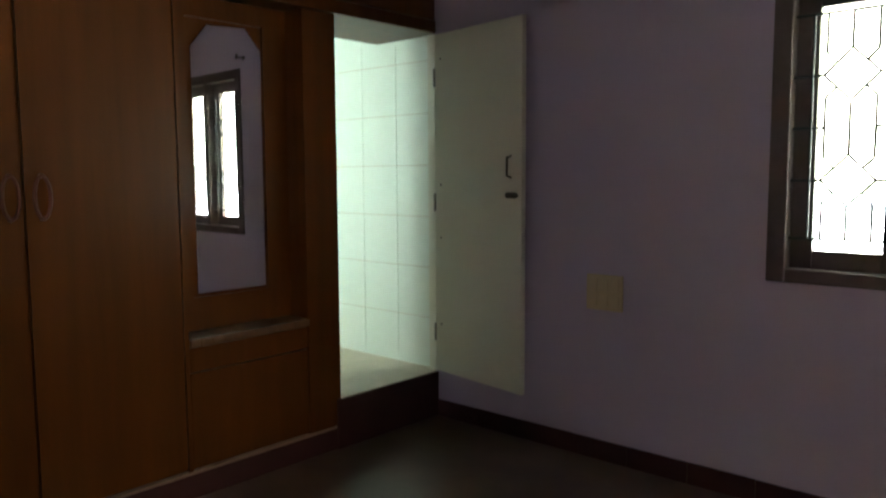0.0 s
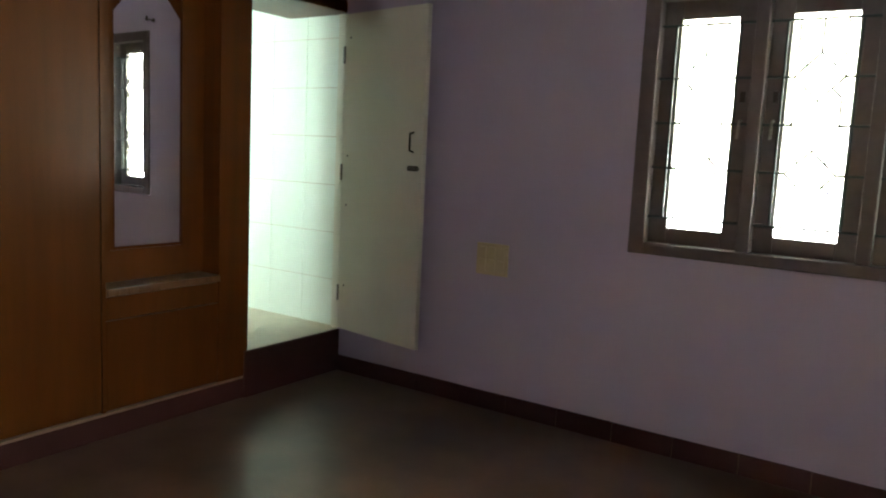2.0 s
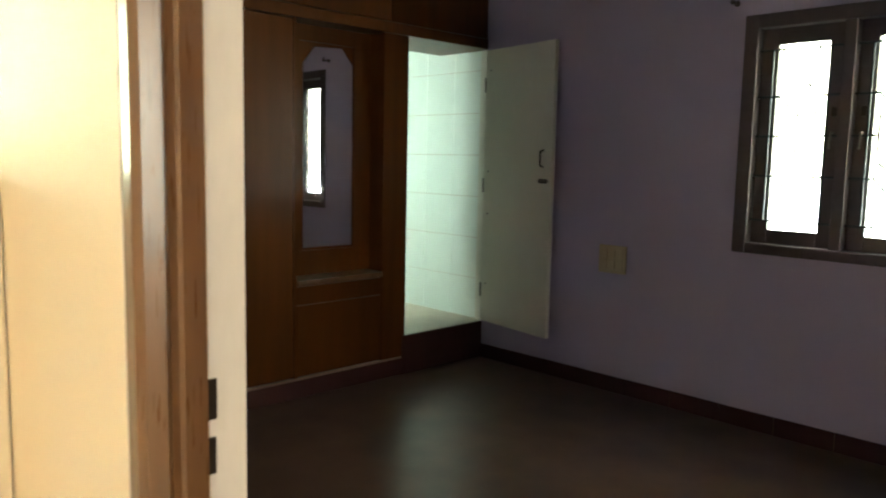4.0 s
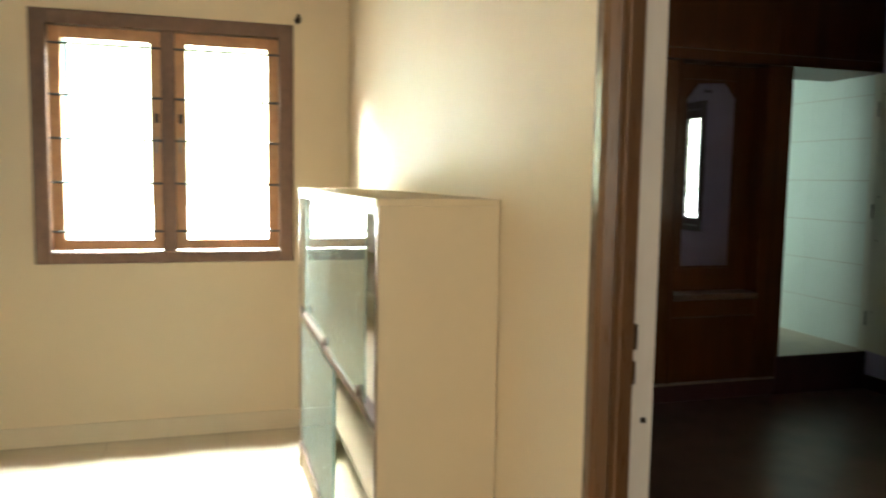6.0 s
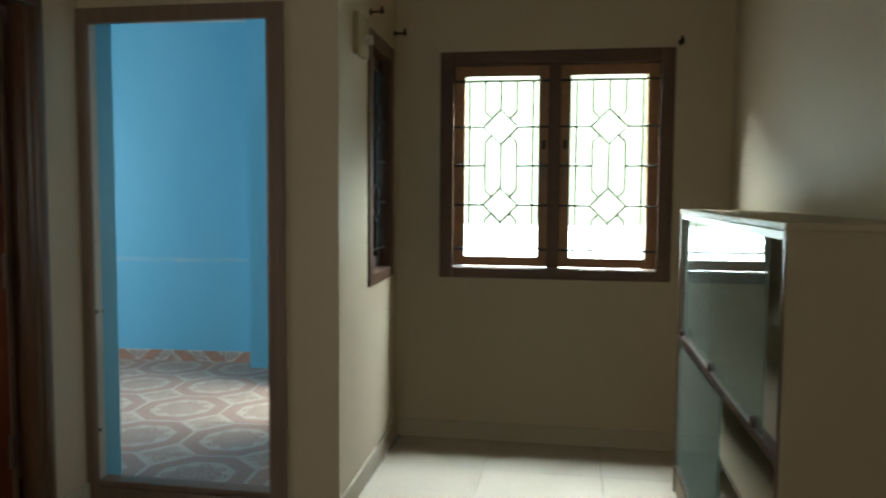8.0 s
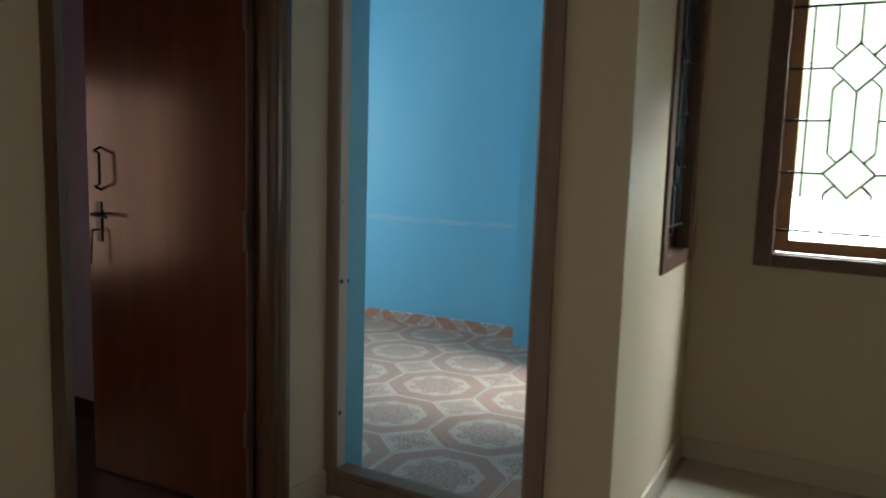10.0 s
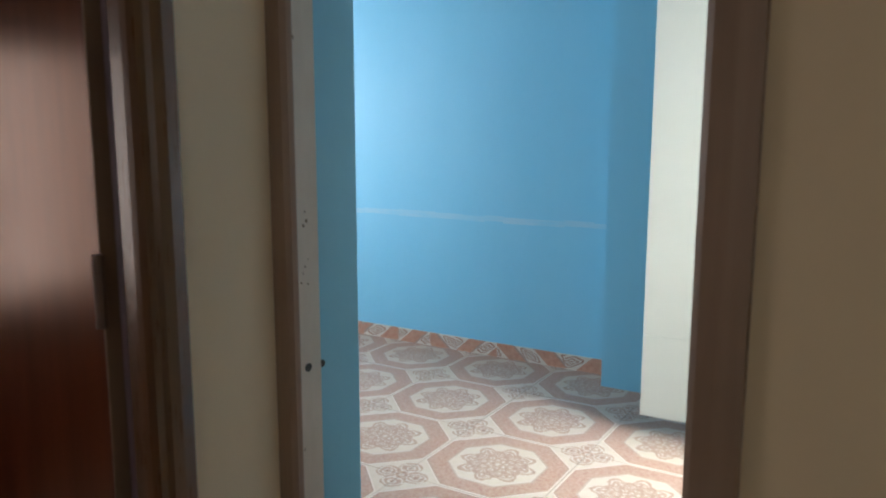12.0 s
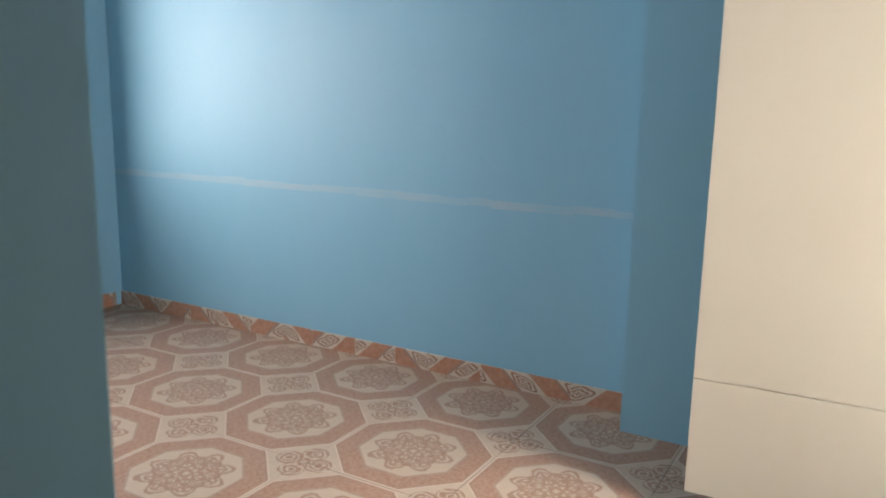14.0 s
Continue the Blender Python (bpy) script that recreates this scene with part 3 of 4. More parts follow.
def ring_pull(parent, y, z):
    bm = bmesh.new()
    loops = []
    for i in range(20):
        a = i * math.tau / 20
        u, v = math.cos(a), math.sin(a)
        loops.append([bm.verts.new((XF + 0.022 + 0.007 * math.sin(q), y + (0.028 + 0.007 * math.cos(q)) * u, z + (0.078 + 0.007 * math.cos(q)) * v)) for q in [j * math.tau / 6 for j in range(6)]])
    for i in range(20):
        for j in range(6):
            bm.faces.new((loops[i][j], loops[(i + 1) % 20][j], loops[(i + 1) % 20][(j + 1) % 6], loops[i][(j + 1) % 6]))
    bmesh.ops.recalc_face_normals(bm, faces=bm.faces)
    rod(bm, (XF, y, z + 0.078), (XF + 0.022, y, z + 0.078), 0.007)
    rod(bm, (XF, y, z - 0.078), (XF + 0.022, y, z - 0.078), 0.007)
    return part("handle", bm, REDPLASTIC, parent, "dark red oval pull")


wd = thing("wardrobe", ((XF + XK) / 2, 1.3, 0.125), "varnished brown wooden built-in wardrobe with flush doors", "wardrobe")
part("body", boxes((XK, XF - 0.022, 0.23, 2.128, 0.125, TOPZ)), WARDROBE, wd)
for a, b, hy in ((0.235, 0.915, 0.30), (0.922, 1.518, 1.475), (1.530, 2.126, 1.583)):
    dr = part("door", boxes((XF - 0.02, XF, a, b, 0.14, TOPZ - 0.01), bevel=0.002), WARDROBE, wd)
    ring_pull(dr, hy, 1.33)

ds = thing("dresser", ((XF + XK) / 2, 2.5, 0.125), "varnished brown wooden dressing niche with a mirror", "dresser")
part("post", boxes((XK, XF, 2.79, 2.99, 0.125, TOPZ), bevel=0.002), WARDROBE, ds)
part("side", boxes((XK, XF, 2.132, 2.152, 0.125, TOPZ)), WARDROBE, ds)
part("back_panel", boxes((XK, -3.385, 2.152, 2.79, 0.71, TOPZ)), WARDROBE, ds)
part("back_stile", boxes((-3.385, -3.372, 2.152, 2.258, 0.71, TOPZ), (-3.385, -3.372, 2.658, 2.79, 0.71, TOPZ), (-3.385, -3.372, 2.258, 2.658, 0.71, 0.862), (-3.385, -3.372, 2.258, 2.658, 2.10, TOPZ)), WARDROBE, ds)
part("shelf", boxes((XK, XF + 0.012, 2.152, 2.79, 0.672, 0.708), bevel=0.006), FRAMEWOOD, ds, "dusty shelf board")
part("lower_body", boxes((XK, XF - 0.022, 2.152, 2.79, 0.125, 0.672)), WARDROBE, ds)
part("drawer_front", boxes((XF - 0.022, XF - 0.002, 2.155, 2.787, 0.565, 0.668), bevel=0.003), WARDROBE, ds)
part("lower_door", boxes((XF - 0.022, XF - 0.002, 2.155, 2.787, 0.14, 0.556), bevel=0.003), WARDROBE, ds)
bm = bmesh.new()
OUT = [(2.279, 0.88), (2.635, 0.88), (2.635, 1.985), (2.555, 2.08), (2.362, 2.07), (2.281, 1.972)]
va = [bm.verts.new((-3.368 + 0.020 * (y - 2.279), y, z)) for y, z in OUT]
vb = [bm.verts.new((-3.374, y, z)) for y, z in OUT]
bm.faces.new(va), bm.faces.new(vb[::-1])
for i in range(6):
    bm.faces.new((va[i], vb[i], vb[(i + 1) % 6], va[(i + 1) % 6]))
bmesh.ops.recalc_face_normals(bm, faces=bm.faces)
part("mirror", bm, MIRROR, ds, "tall mirror with clipped upper corners")

lf = thing("loft_cabinet", ((XF + XK) / 2, 2.0, TOPZ), "varnished brown wooden loft cabinets above the wardrobe", "cabinet")
part("body", boxes((XK, XF - 0.022, 0.23, 3.76, TOPZ + 0.004, H)), WARDROBE, lf)
part("rail", boxes((XF - 0.022, XF + 0.004, 0.23, 3.726, TOPZ + 0.004, TOPZ + 0.07), bevel=0.003), WARDROBE, lf)
for a, b in ((0.24, 1.09), (1.10, 1.96), (1.97, 2.85), (2.86, 3.72)):
    part("door", boxes((XF - 0.022, XF - 0.002, a, b, TOPZ + 0.075, H - 0.02), bevel=0.002), WARDROBE, lf)
solid("baseboard_wardrobe", boxes((XK, XF - 0.006, 0.23, 2.9935, 0, 0.112)), REDSKIRT, "dark red oxide plinth under the wardrobe", "baseboard")
solid("trim_wardrobe", boxes((XK, XF - 0.004, 0.23, 2.9935, 0.1125, 0.1245), (XF - 0.004, XF + 0.004, 0.23, 2.96, 0.1125, 0.1245)), GREYWOOD, "dusty pale edge strip", "trim")
solid("trim_bathroom_step", boxes((XF, XF + 0.012, 2.962, 3.726, 0, 0.264), bevel=0.003), REDSKIRT, "dark red oxide step up to the bathroom", "step")
solid("trim_bathroom_jamb", boxes((-3.30, XF - 0.004, 3.728, 3.764, 0.264, TOPZ)), DOORWHITE, "ivory painted door jamb", "trim")
SB = solid("baseboard_bedroom", boxes((-3.226, 1.85, 3.724, 3.728, 0, 0.096)), CHIP, "dark red oxide tile skirting with joints", "baseboard")
for k in range(17):
    part("skirting_tile", boxes((-3.224 + k * 0.305, min(-2.9225 + k * 0.305, 1.85), 3.716 + 0.0006 * (k % 3), 3.724, 0, 0.0995 + 0.0008 * (k * 7 % 3)), bevel=0.002), REDSKIRT, SB)
solid("baseboard_lilac", boxes((-2.086, -2.074, -5.4, -3.09, 0, 0.10)), REDSKIRT, "dark red oxide skirting", "baseboard")

sb = thing("switch_board", (-2.14, 3.728, 0.83), "yellowed plastic switch board on the lavender wall", "switch")
part("plate", boxes((-2.235, -2.04, 3.716, 3.728, 0.748, 0.922), bevel=0.004), PLASTIC, sb)
for i in range(3):
    for j in range(2):
        part("switch", boxes((-2.215 + i * 0.058, -2.175 + i * 0.058, 3.711, 3.717, 0.772 + j * 0.07, 0.832 + j * 0.07), bevel=0.002), PLASTIC, sb)

# ---- hall: glass cabinet, hooks, skirting ----
cb = thing("glass_cabinet", (-1.83, -0.1, 0), "beige laminate bookcase with sliding glass doors", "cabinet")
CX0, CX1, CY0, CY1, CT = -2.74, -0.932, -0.273, 0.058, 1.376
part("side_panel", boxes((CX1 - 0.018, CX1, CY0, CY1, 0.0, CT - 0.02), bevel=0.0015), LAMINATE, cb)
part("side_panel", boxes((CX0, CX0 + 0.018, CY0, CY1, 0.0, CT - 0.02), bevel=0.0015), LAMINATE, cb)
part("top", boxes((CX0 - 0.004, CX1 + 0.002, CY0 - 0.006, CY1, CT - 0.02, CT), bevel=0.003), LAMINATE, cb)
part("back", boxes((CX0 + 0.018, CX1 - 0.018, CY1 - 0.008, CY1, 0.08, CT - 0.02)), LAMINATE, cb)
part("bottom", boxes((CX0 + 0.018, CX1 - 0.018, CY0 + 0.01, CY1 - 0.008, 0.10, 0.118)), LAMINATE, cb)
part("plinth", boxes((CX0 + 0.018, CX1 - 0.018, CY0 + 0.004, CY0 + 0.02, 0.0, 0.10)), LAMINATE, cb)
part("middle_shelf", boxes((CX0 + 0.018, CX1 - 0.018, CY0 + 0.03, CY1 - 0.008, 0.735, 0.758)), LAMINATE, cb)
part("shelf", boxes((CX0 + 0.018, CX1 - 0.018, CY0 + 0.06, CY1 - 0.008, 1.055, 1.072)), LAMINATE, cb)
part("shelf", boxes((CX0 + 0.018, CX1 - 0.018, CY0 + 0.06, CY1 - 0.008, 0.42, 0.437)), LAMINATE, cb)
part("channel", boxes((CX0 + 0.0185, CX1 - 0.0185, CY0 - 0.003, CY0 + 0.03, 0.758, 0.785), bevel=0.002), CHANNEL, cb)
part("channel", boxes((CX0 + 0.0185, CX1 - 0.0185, CY0 - 0.003, CY0 + 0.03, CT - 0.045, CT - 0.021), bevel=0.002), STEEL, cb)
part("channel", boxes((CX0 + 0.0185, CX1 - 0.0185, CY0 - 0.003, CY0 + 0.03, 0.1185, 0.135), bevel=0.002), CHANNEL, cb)
for x0 in (CX0, CX1 - 0.018):
    part("edge_strip", boxes((x0, x0 + 0.018, CY0 - 0.004, CY0 - 0.0005, 0.0, CT - 0.045)), CHANNEL, cb)
for a, b, y, z0, z1 in ((-2.715, -1.86, CY0 + 0.016, 0.785, CT - 0.045), (-1.96, -1.13, CY0 + 0.004, 0.785, CT - 0.045), (-2.715, -1.72, CY0 + 0.004, 0.135, 0.735), (-2.60, -1.76, CY0 + 0.016, 0.135, 0.735)):
    gd = part("glass_door", boxes((a, b, y, y + 0.005, z0, z1)), CABGLASS, cb, "greenish sliding glass door")
    gd.visible_shadow = False
for x in (-1.9, -1.2, -2.62):
    bm = bmesh.new()
    rod(bm, (x, CY0 + 0.003, 0.803), (x, CY0 - 0.008, 0.803), 0.018, 14)
    part("finger_knob", bm, CHANNEL, cb)


def hook(place, out):
    h = thing("curtain_hook", place, "dark metal curtain rod bracket on the wall", "bracket", group="curtain brackets")
    p, o = Vector(place), Vector(out)
    bm = bmesh.new()
    rod(bm, p, p + o * 0.008, 0.016, 12)
    rod(bm, p, p + o * 0.06, 0.006)
    rod(bm, p + o * 0.06, p + o * 0.06 + Vector((0, 0, 0.025)), 0.007)
    bmesh.ops.create_uvsphere(bm, u_segments=10, v_segments=8, radius=0.013, matrix=Matrix.Translation(p + o * 0.06))
    part("bracket", bm, BLACKMETAL, h)


hook((-3.346, -0.22, 2.275), (1, 0, 0))
hook((-3.27, -1.805, 2.35), (0, 1, 0))
hook((-2.67, -1.787, 2.33), (0, 1, 0))
hook((-1.44, 3.728, 2.28), (0, -1, 0))
sw = thing("fan_regulator", (-2.42, -1.775, 2.16), "cream plastic switch box high on the alcove wall", "switch")
part("box", boxes((-2.51, -2.34, -1.779, -1.748, 2.07, 2.26), bevel=0.005), PLASTIC, sw)
bm = bmesh.new()
rod(bm, (-2.45, -1.749, 2.15), (-2.45, -1.718, 2.15), 0.022, 14)
part("knob", bm, CREAMFRAME, sw)


def skirting(name, x0, x1, y0, y1, z1=0.105):
    solid(name, boxes((x0, x1, y0, y1, 0, z1), bevel=0.002), SKIRTTILE, "cream tile skirting", "baseboard")


skirting("baseboard_alcove_west", -3.346, -3.334, -1.79, 0.050)
skirting("baseboard_alcove_south", -3.334, -2.086, -1.768, -1.756)
for v in bpy.data.objects["baseboard_alcove_south"].data.vertices:
    v.co.y += (v.co.x + 2.086) * 0.0317
skirting("baseboard_hall_north", -3.334, -0.432, 0.050, 0.062)
skirting("baseboard_pillar", -2.086, -2.074, -2.0, -1.768)
skirting("baseboard_hall_south", -2.074, -1.846, -2.965, -2.953)

# ---- floor tiles ----
HF = bpy.data.objects["floor_hall"]
P = 0.61
for i in range(-1, 10):
    for j in range(-4, 3):
        x0, x1 = max(-2.86 + i * P, -3.346), min(-2.86 + (i + 1) * P - 0.002, 2.6)
        y0, y1 = max(-1.225 + j * P, -2.965), min(-1.225 + (j + 1) * P - 0.002, 0.146)
        if x0 < -2.086 and y0 < -1.768:
            x0, y0 = (max(x0, -2.2), y0) if y1 < -1.75 else (x0, -1.768)
        if x1 - x0 > 0.02 and y1 - y0 > 0.02:
            part("floor_tile", boxes((x0, x1, y0, y1, -0.008, 0)), HALLTILE, HF)


def octagon_tile():
    """Printed tile: cream octagon with a rosette, terracotta ring, small rosette at the corners."""
    m = bpy.data.materials.new("octagon_tile")
    m.use_nodes = True
    t, n, l, p = nodes_of(m)

    def val(op, a, b=None, c=None):
        q = n.new("ShaderNodeMath")
        q.operation = op
        for k, v in enumerate((a, b, c)):
            if v is None:
                continue
            if isinstance(v, (int, float)):
                q.inputs[k].default_value = v
            else:
                l.new(v, q.inputs[k])
        return q.outputs[0]

    co = n.new("ShaderNodeTexCoord")
    sp = n.new("ShaderNodeSeparateXYZ")
    l.new(co.outputs["Object"], sp.inputs[0])
    ax, ay = val("ABSOLUTE", sp.outputs[0]), val("ABSOLUTE", sp.outputs[1])
    octd = val("MAXIMUM", val("MAXIMUM", ax, ay), val("MULTIPLY", val("ADD", ax, ay), 0.7071))
    ang = val("ARCTAN2", sp.outputs[1], sp.outputs[0])
    rad = val("SQRT", val("ADD", val("MULTIPLY", ax, ax), val("MULTIPLY", ay, ay)))

    def inside(v, lim):
        return val("LESS_THAN", v, lim)

    def band(v, lo, hi):
        return val("MULTIPLY", val("GREATER_THAN", v, lo), val("LESS_THAN", v, hi))
    # rosette in the middle: nested petal outlines with a star of short strokes
    wob = n.new("ShaderNodeTexNoise")
    wob.inputs["Scale"].default_value, wob.inputs["Detail"].default_value = 34, 2
    l.new(co.outputs["Object"], wob.inputs["Vector"])
    wv = val("MULTIPLY", val("SUBTRACT", wob.outputs[0], 0.5), 0.03)

    def rosette(r, a, size, fold):
        c1 = val("ABSOLUTE", val("COSINE", val("MULTIPLY", a, fold / 2)))
        c2 = val("ABSOLUTE", val("SINE", val("MULTIPLY", a, fold / 2)))
        r = val("ADD", r, wv)
        edge1 = val("MULTIPLY", val("ADD", 0.62, val("MULTIPLY", c1, 0.38)), size)
        edge2 = val("MULTIPLY", val("ADD", 0.45, val("MULTIPLY", c2, 0.30)), size)
        out = None
        for e, k, w in ((edge1, 1.0, 0.05), (edge1, 0.84, 0.035), (edge1, 0.68, 0.03), (edge2, 1.0, 0.05), (edge1, 0.52, 0.06), (edge2, 0.45, 0.06), (edge2, 0.2, 0.05)):
            q = val("LESS_THAN", val("ABSOLUTE", val("SUBTRACT", r, val("MULTIPLY", e, k))), w * size)
            out = q if out is None else val("MAXIMUM", out, q)
        spokes = val("MULTIPLY", val("LESS_THAN", c2, 0.2), val("LESS_THAN", r, val("MULTIPLY", edge1, 0.8)))
        return val("MAXIMUM", out, val("MULTIPLY", spokes, val("GREATER_THAN", r, size * 0.3)))
    ros = val("MULTIPLY", rosette(rad, ang, 0.165, 8), inside(octd, 0.19))
    # corner rosette
    cx, cy = val("SUBTRACT", 0.2925, ax), val("SUBTRACT", 0.2925, ay)
    crad = val("SQRT", val("ADD", val("MULTIPLY", cx, cx), val("MULTIPLY", cy, cy)))
    dist = lambda u, v: val("SQRT", val("ADD", val("MULTIPLY", u, u), val("MULTIPLY", v, v)))
    leafd = val("MINIMUM", dist(val("SUBTRACT", cx, 0.068), cy), dist(cx, val("SUBTRACT", cy, 0.068)))
    curl = val("SINE", val("ADD", val("MULTIPLY", val("ADD", leafd, wv), 300), val("MULTIPLY", val("SINE", val("MULTIPLY", val("ARCTAN2", cy, cx), 8)), 1.2)))
    cros = val("MULTIPLY", val("LESS_THAN", leafd, 0.050), val("GREATER_THAN", curl, -0.1))
    cros = val("MAXIMUM", cros, band(crad, 0.012, 0.022))
    ring = band(octd, 0.201, 0.282)
    line = band(octd, 0.282, 0.288)
    rim = val("ADD", band(octd, 0.194, 0.201), band(octd, 0.276, 0.282))
    nz = n.new("ShaderNodeTexNoise")
    nz.inputs["Scale"].default_value, nz.inputs["Detail"].default_value = 28, 5
    l.new(co.outputs["Object"], nz.inputs["Vector"])
    n2 = n.new("ShaderNodeTexNoise")
    n2.inputs["Scale"].default_value, n2.inputs["Detail"].default_value = 70, 3
    l.new(co.outputs["Object"], n2.inputs["Vector"])

    def mixc(f, a, b):
        q = n.new("ShaderNodeMix")
        q.data_type = "RGBA"
        if isinstance(f, float):
            q.inputs[0].default_value = f
        else:
            l.new(f, q.inputs[0])
        for k, v in ((6, a), (7, b)):
            if isinstance(v, tuple):
                q.inputs[k].default_value = (*v, 1)
            else:
                l.new(v, q.inputs[k])
        return q.outputs[2]
    cream = mixc(nz.outputs[0], (0.40, 0.335, 0.26), (0.50, 0.425, 0.335))
    mot = n.new("ShaderNodeMapRange")
    mot.inputs[1].default_value, mot.inputs[2].default_value = 0.4, 0.62
    l.new(n2.outputs[0], mot.inputs[0])
    terra = mixc(mot.outputs[0], mixc(nz.outputs[0], (0.235, 0.10, 0.055), (0.33, 0.185, 0.115)), (0.35, 0.225, 0.155))
    motif = mixc(n2.outputs[0], (0.16, 0.075, 0.04), (0.34, 0.18, 0.11))
    c = mixc(val("MULTIPLY", ros, 0.85), cream, motif)
    c = mixc(val("MULTIPLY", val("MULTIPLY", cros, val("GREATER_THAN", octd, 0.288)), 0.9), c, motif)
    c = mixc(ring, c, terra)
    flake = n.new("ShaderNodeTexVoronoi")
    flake.inputs["Scale"].default_value = 24
    l.new(co.outputs["Object"], flake.inputs["Vector"])
    c = mixc(val("MULTIPLY", val("MULTIPLY", ring, val("LESS_THAN", flake.outputs["Distance"], 0.22)), 0.55), c, (0.27, 0.11, 0.06))
    c = mixc(val("MULTIPLY", line, 0.8), c, (0.58, 0.49, 0.41))
    c = mixc(val("MULTIPLY", rim, 0.6), c, (0.20, 0.12, 0.085))
    dust = n.new("ShaderNodeTexNoise")
    dust.inputs["Scale"].default_value = 3.0
    l.new(co.outputs["Object"], dust.inputs["Vector"])
    c = mixc(val("MULTIPLY", dust.outputs[0], 0.22), c, (0.50, 0.42, 0.36))
    l.new(c, p.inputs["Base Color"])
    rg = n.new("ShaderNodeMapRange")
    rg.inputs[3].default_value, rg.inputs[4].default_value = 0.22, 0.5
    l.new(dust.outputs[0], rg.inputs[0])
    l.new(rg.outputs[0], p.inputs["Roughness"])
    return m


OCT = octagon_tile()
BF = bpy.data.objects["floor_blue"]
Q = 0.588
WHOLE = mesh_of("floor_tile", boxes((-Q / 2 + 0.0015, Q / 2 - 0.0015, -Q / 2 + 0.0015, Q / 2 - 0.0015, -0.009, 0)), OCT)
for i in range(-2, 5):
    for j in range(-6, 4):
        m = SKEW @ Matrix.Translation((i * Q, j * Q, 0))
        corners = [m @ Vector((u * Q / 2, v * Q / 2, 0)) for u in (-1, 1) for v in (-1, 1)]
        if min(c.x for c in corners) > -2.21 or min(c.y for c in corners) > -1.95 or max(c.y for c in corners) < -6.78:
            continue
        if max(c.x for c in corners) < -2.21:
            ob = tagged(new("floor_tile", WHOLE))
        else:
            bm = bmesh.new()
            bm.from_mesh(WHOLE)
            near = m.inverted() @ Vector((-2.21, -3, 0))
            side = m.inverted().to_3x3() @ Vector((1, 0, 0))
            cut = bmesh.ops.bisect_plane(bm, geom=bm.verts[:] + bm.edges[:] + bm.faces[:], plane_co=near, plane_no=side, clear_outer=True)
            bmesh.ops.holes_fill(bm, edges=[e for e in cut["geom_cut"] if isinstance(e, bmesh.types.BMEdge)])
            ob = tagged(new("floor_tile", mesh_of("floor_tile", bm, OCT)))
        ob.parent = BF
        ob.matrix_local = m

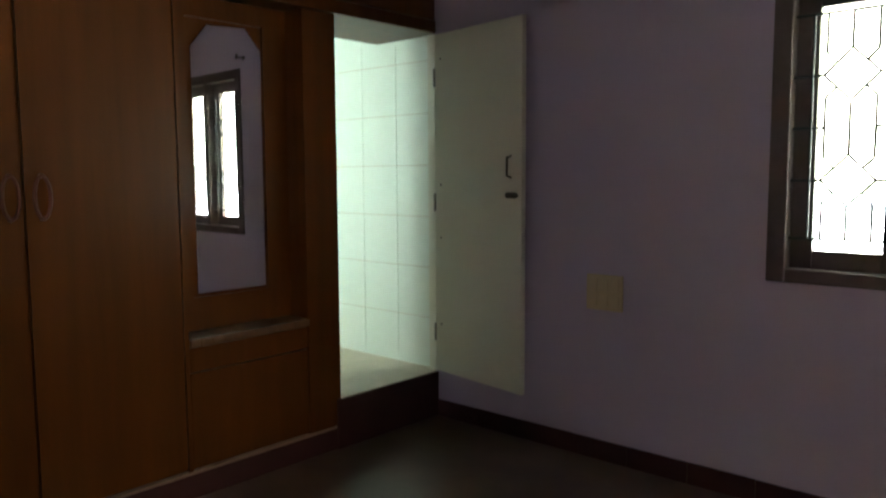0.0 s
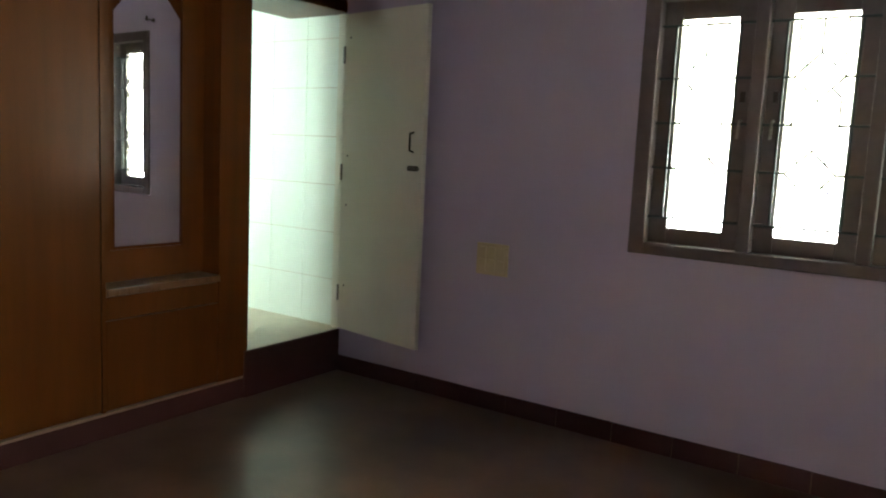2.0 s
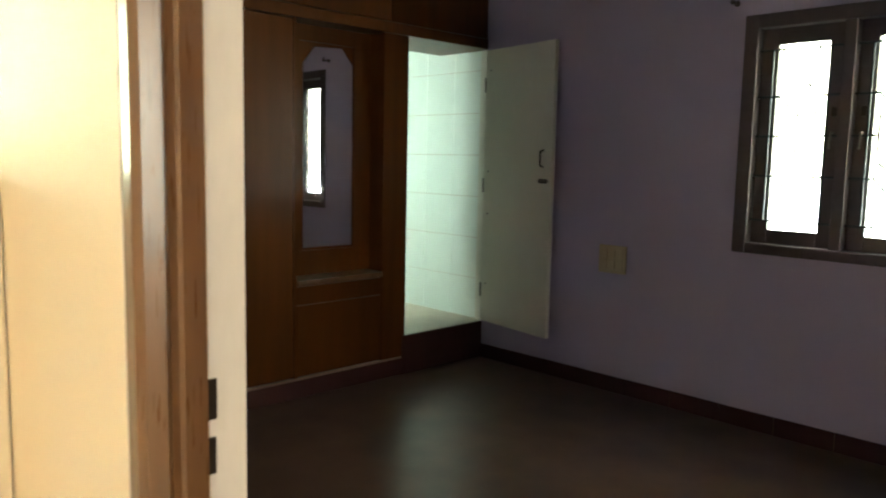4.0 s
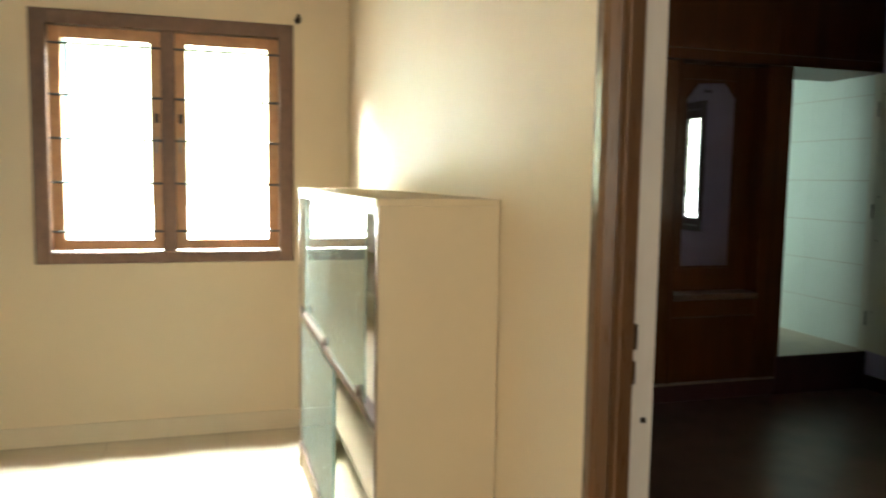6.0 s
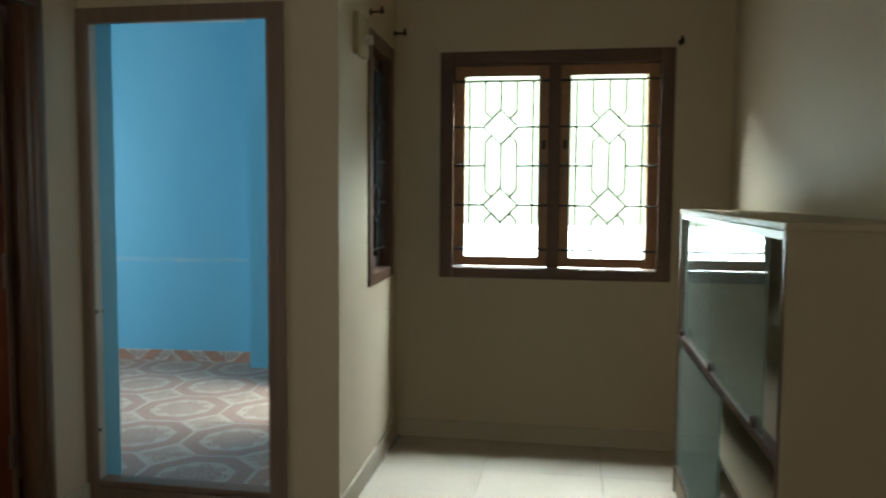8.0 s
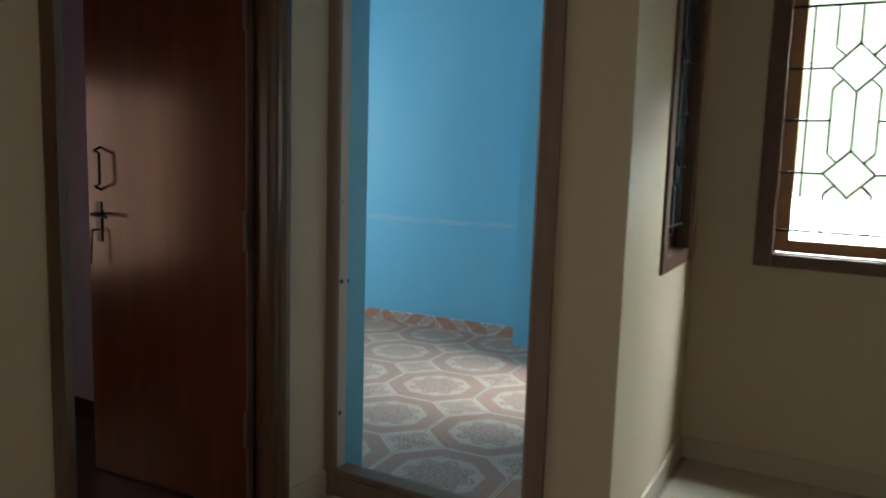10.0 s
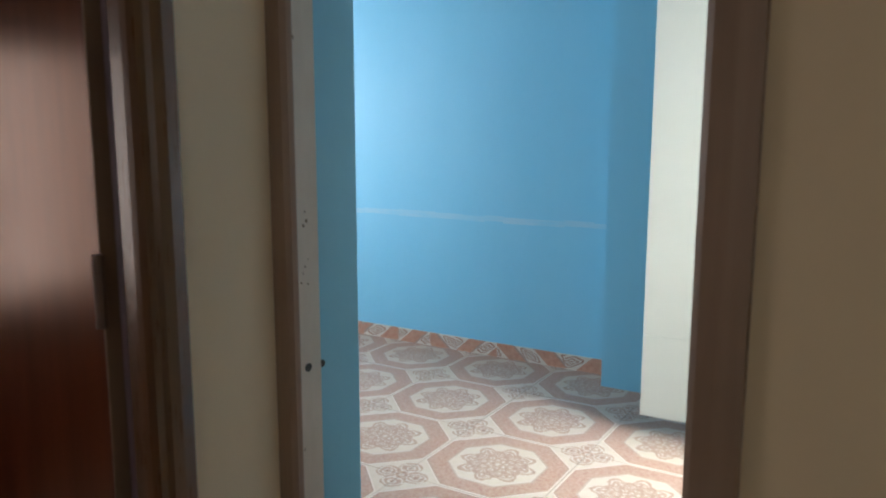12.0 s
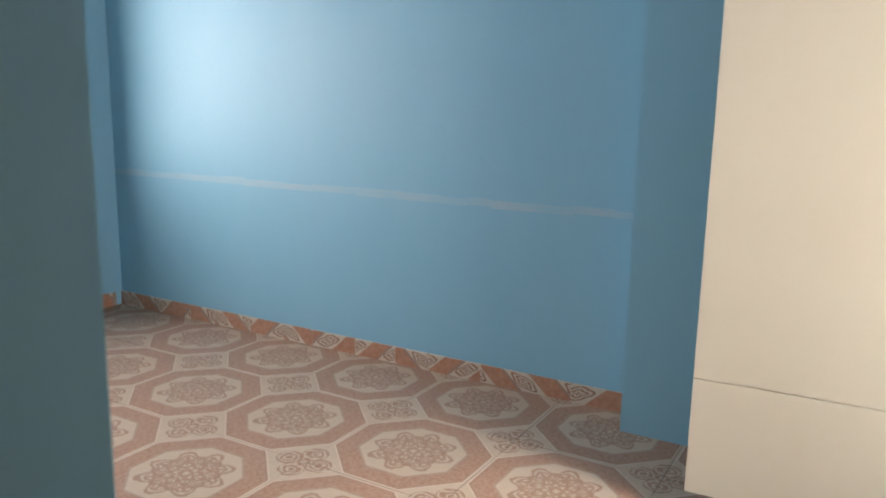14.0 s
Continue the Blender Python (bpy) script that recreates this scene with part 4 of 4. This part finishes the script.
# ---- blue room: tile skirting and scar line ----
def skirting_tile():
    """Cut strips of the floor tile: slanting terracotta fields between cream with small motifs."""
    m = bpy.data.materials.new("skirting_tile")
    m.use_nodes = True
    t, n, l, p = nodes_of(m)
    co, oi = n.new("ShaderNodeTexCoord"), n.new("ShaderNodeObjectInfo")
    sp = n.new("ShaderNodeSeparateXYZ")
    l.new(co.outputs["Object"], sp.inputs[0])

    def val(op, a, b):
        q = n.new("ShaderNodeMath")
        q.operation = op
        for k, v in enumerate((a, b)):
            if isinstance(v, (int, float)):
                q.inputs[k].default_value = v
            else:
                l.new(v, q.inputs[k])
        return q.outputs[0]
    lean = val("MULTIPLY", val("SUBTRACT", val("GREATER_THAN", oi.outputs["Random"], 0.4), 0.5), 2.0)
    u = val("ADD", sp.outputs[1], val("MULTIPLY", val("MULTIPLY", sp.outputs[2], lean), 1.1))
    u = val("ADD", u, val("MULTIPLY", oi.outputs["Random"], 0.9))
    pace = val("ADD", 2.6, val("MULTIPLY", val("FRACT", val("MULTIPLY", oi.outputs["Random"], 7.3), 0), 2.0))
    f = val("FRACT", val("MULTIPLY", u, pace), 0)
    terra = val("LESS_THAN", f, 0.5)
    edge = val("LESS_THAN", val("ABSOLUTE", val("SUBTRACT", f, 0.5), 0), 0.035)
    g = val("MULTIPLY", val("SUBTRACT", f, 0.75), 0.19)
    h = val("SUBTRACT", sp.outputs[2], 0.045)
    r = val("SQRT", val("ADD", val("MULTIPLY", g, g), val("MULTIPLY", h, h)), 0)
    motif = val("MULTIPLY", val("LESS_THAN", r, 0.04), val("GREATER_THAN", val("SINE", val("ADD", val("MULTIPLY", r, 420), val("MULTIPLY", val("SINE", val("MULTIPLY", val("ARCTAN2", g, h), 4), 0), 1.6)), 0), 0.0))
    nz = n.new("ShaderNodeTexNoise")
    nz.inputs["Scale"].default_value, nz.inputs["Detail"].default_value = 40, 5
    l.new(co.outputs["Object"], nz.inputs["Vector"])

    def mixc(f, a, b):
        q = n.new("ShaderNodeMix")
        q.data_type = "RGBA"
        l.new(f, q.inputs[0])
        for k, v in ((6, a), (7, b)):
            if isinstance(v, tuple):
                q.inputs[k].default_value = (*v, 1)
            else:
                l.new(v, q.inputs[k])
        return q.outputs[2]
    c = mixc(nz.outputs[0], (0.58, 0.50, 0.41), (0.70, 0.63, 0.54))
    c = mixc(motif, c, (0.33, 0.18, 0.13))
    c = mixc(terra, c, mixc(nz.outputs[0], (0.36, 0.14, 0.08), (0.60, 0.36, 0.25)))
    c = mixc(edge, c, (0.36, 0.25, 0.20))
    l.new(c, p.inputs["Base Color"])
    p.inputs["Roughness"].default_value = 0.28
    return m


SKT = skirting_tile()
BS = solid("baseboard_blue", boxes((FACE, FACE + 0.0015, -2.9, 0.621, 0, 0.086)), GROUT, "patterned terracotta and cream tile skirting", "baseboard")
BS.matrix_world = SKEW
y = 0.62
k = 0
while y > -2.9:
    ln = (0.29, 0.205, 0.255)[k % 3]
    ob = part("skirting_tile", boxes((0, 0.007, 0.001, ln - 0.001, 0, 0.088)), SKT, BS, local=True)
    ob.location = (FACE + 0.0015, y - ln, 0)
    y -= ln
    k += 1
BS2 = solid("baseboard_blue_south", boxes((-4.75, -2.326, -6.78, -6.778, 0, 0.086)), GROUT, "patterned terracotta and cream tile skirting", "baseboard")
for k in range(9):
    ob = part("skirting_tile", boxes((0, 0.008, 0.001, 0.249, 0, 0.088)), SKT, BS2, local=True)
    ob.matrix_local = pose(-4.47 + k * 0.25, -6.778, 0, 0, 0, 90)
SCAR = material("scuffed_blue_paint", (0.40, 0.58, 0.68), (0.285, 0.56, 0.71), 0.5, 7, (0.6, 0.6, 2.5), 0.2, 60, spread=0.4)
bm = bmesh.new()
random.seed(4)
y0 = -2.8
while y0 < 0.5:
    y1 = min(y0 + random.uniform(0.12, 0.3), 0.6)
    zc = 0.872 + random.uniform(-0.004, 0.004)
    box(bm, FACE, FACE + 0.0008, y0, y1, zc - random.uniform(0.014, 0.024), zc + random.uniform(0.012, 0.022))
    y0 = y1
solid("trim_scar_line", bm, SCAR, "scuffed pale line where a fitting was removed", "trim").matrix_world = SKEW

# ---- bathroom wall tiles ----
BN = bpy.data.objects["wall_bathroom_north"]
for i in range(8):
    for j in range(9):
        x0, z0 = -5.39 + i * 0.30, 0.264 + j * 0.30
        part("wall_tile", boxes((x0, min(x0 + 0.2965, -3.305), 3.7605, 3.765, z0 + 0.001, min(z0 + 0.2965, H - 0.01))), BATHTILE, BN)
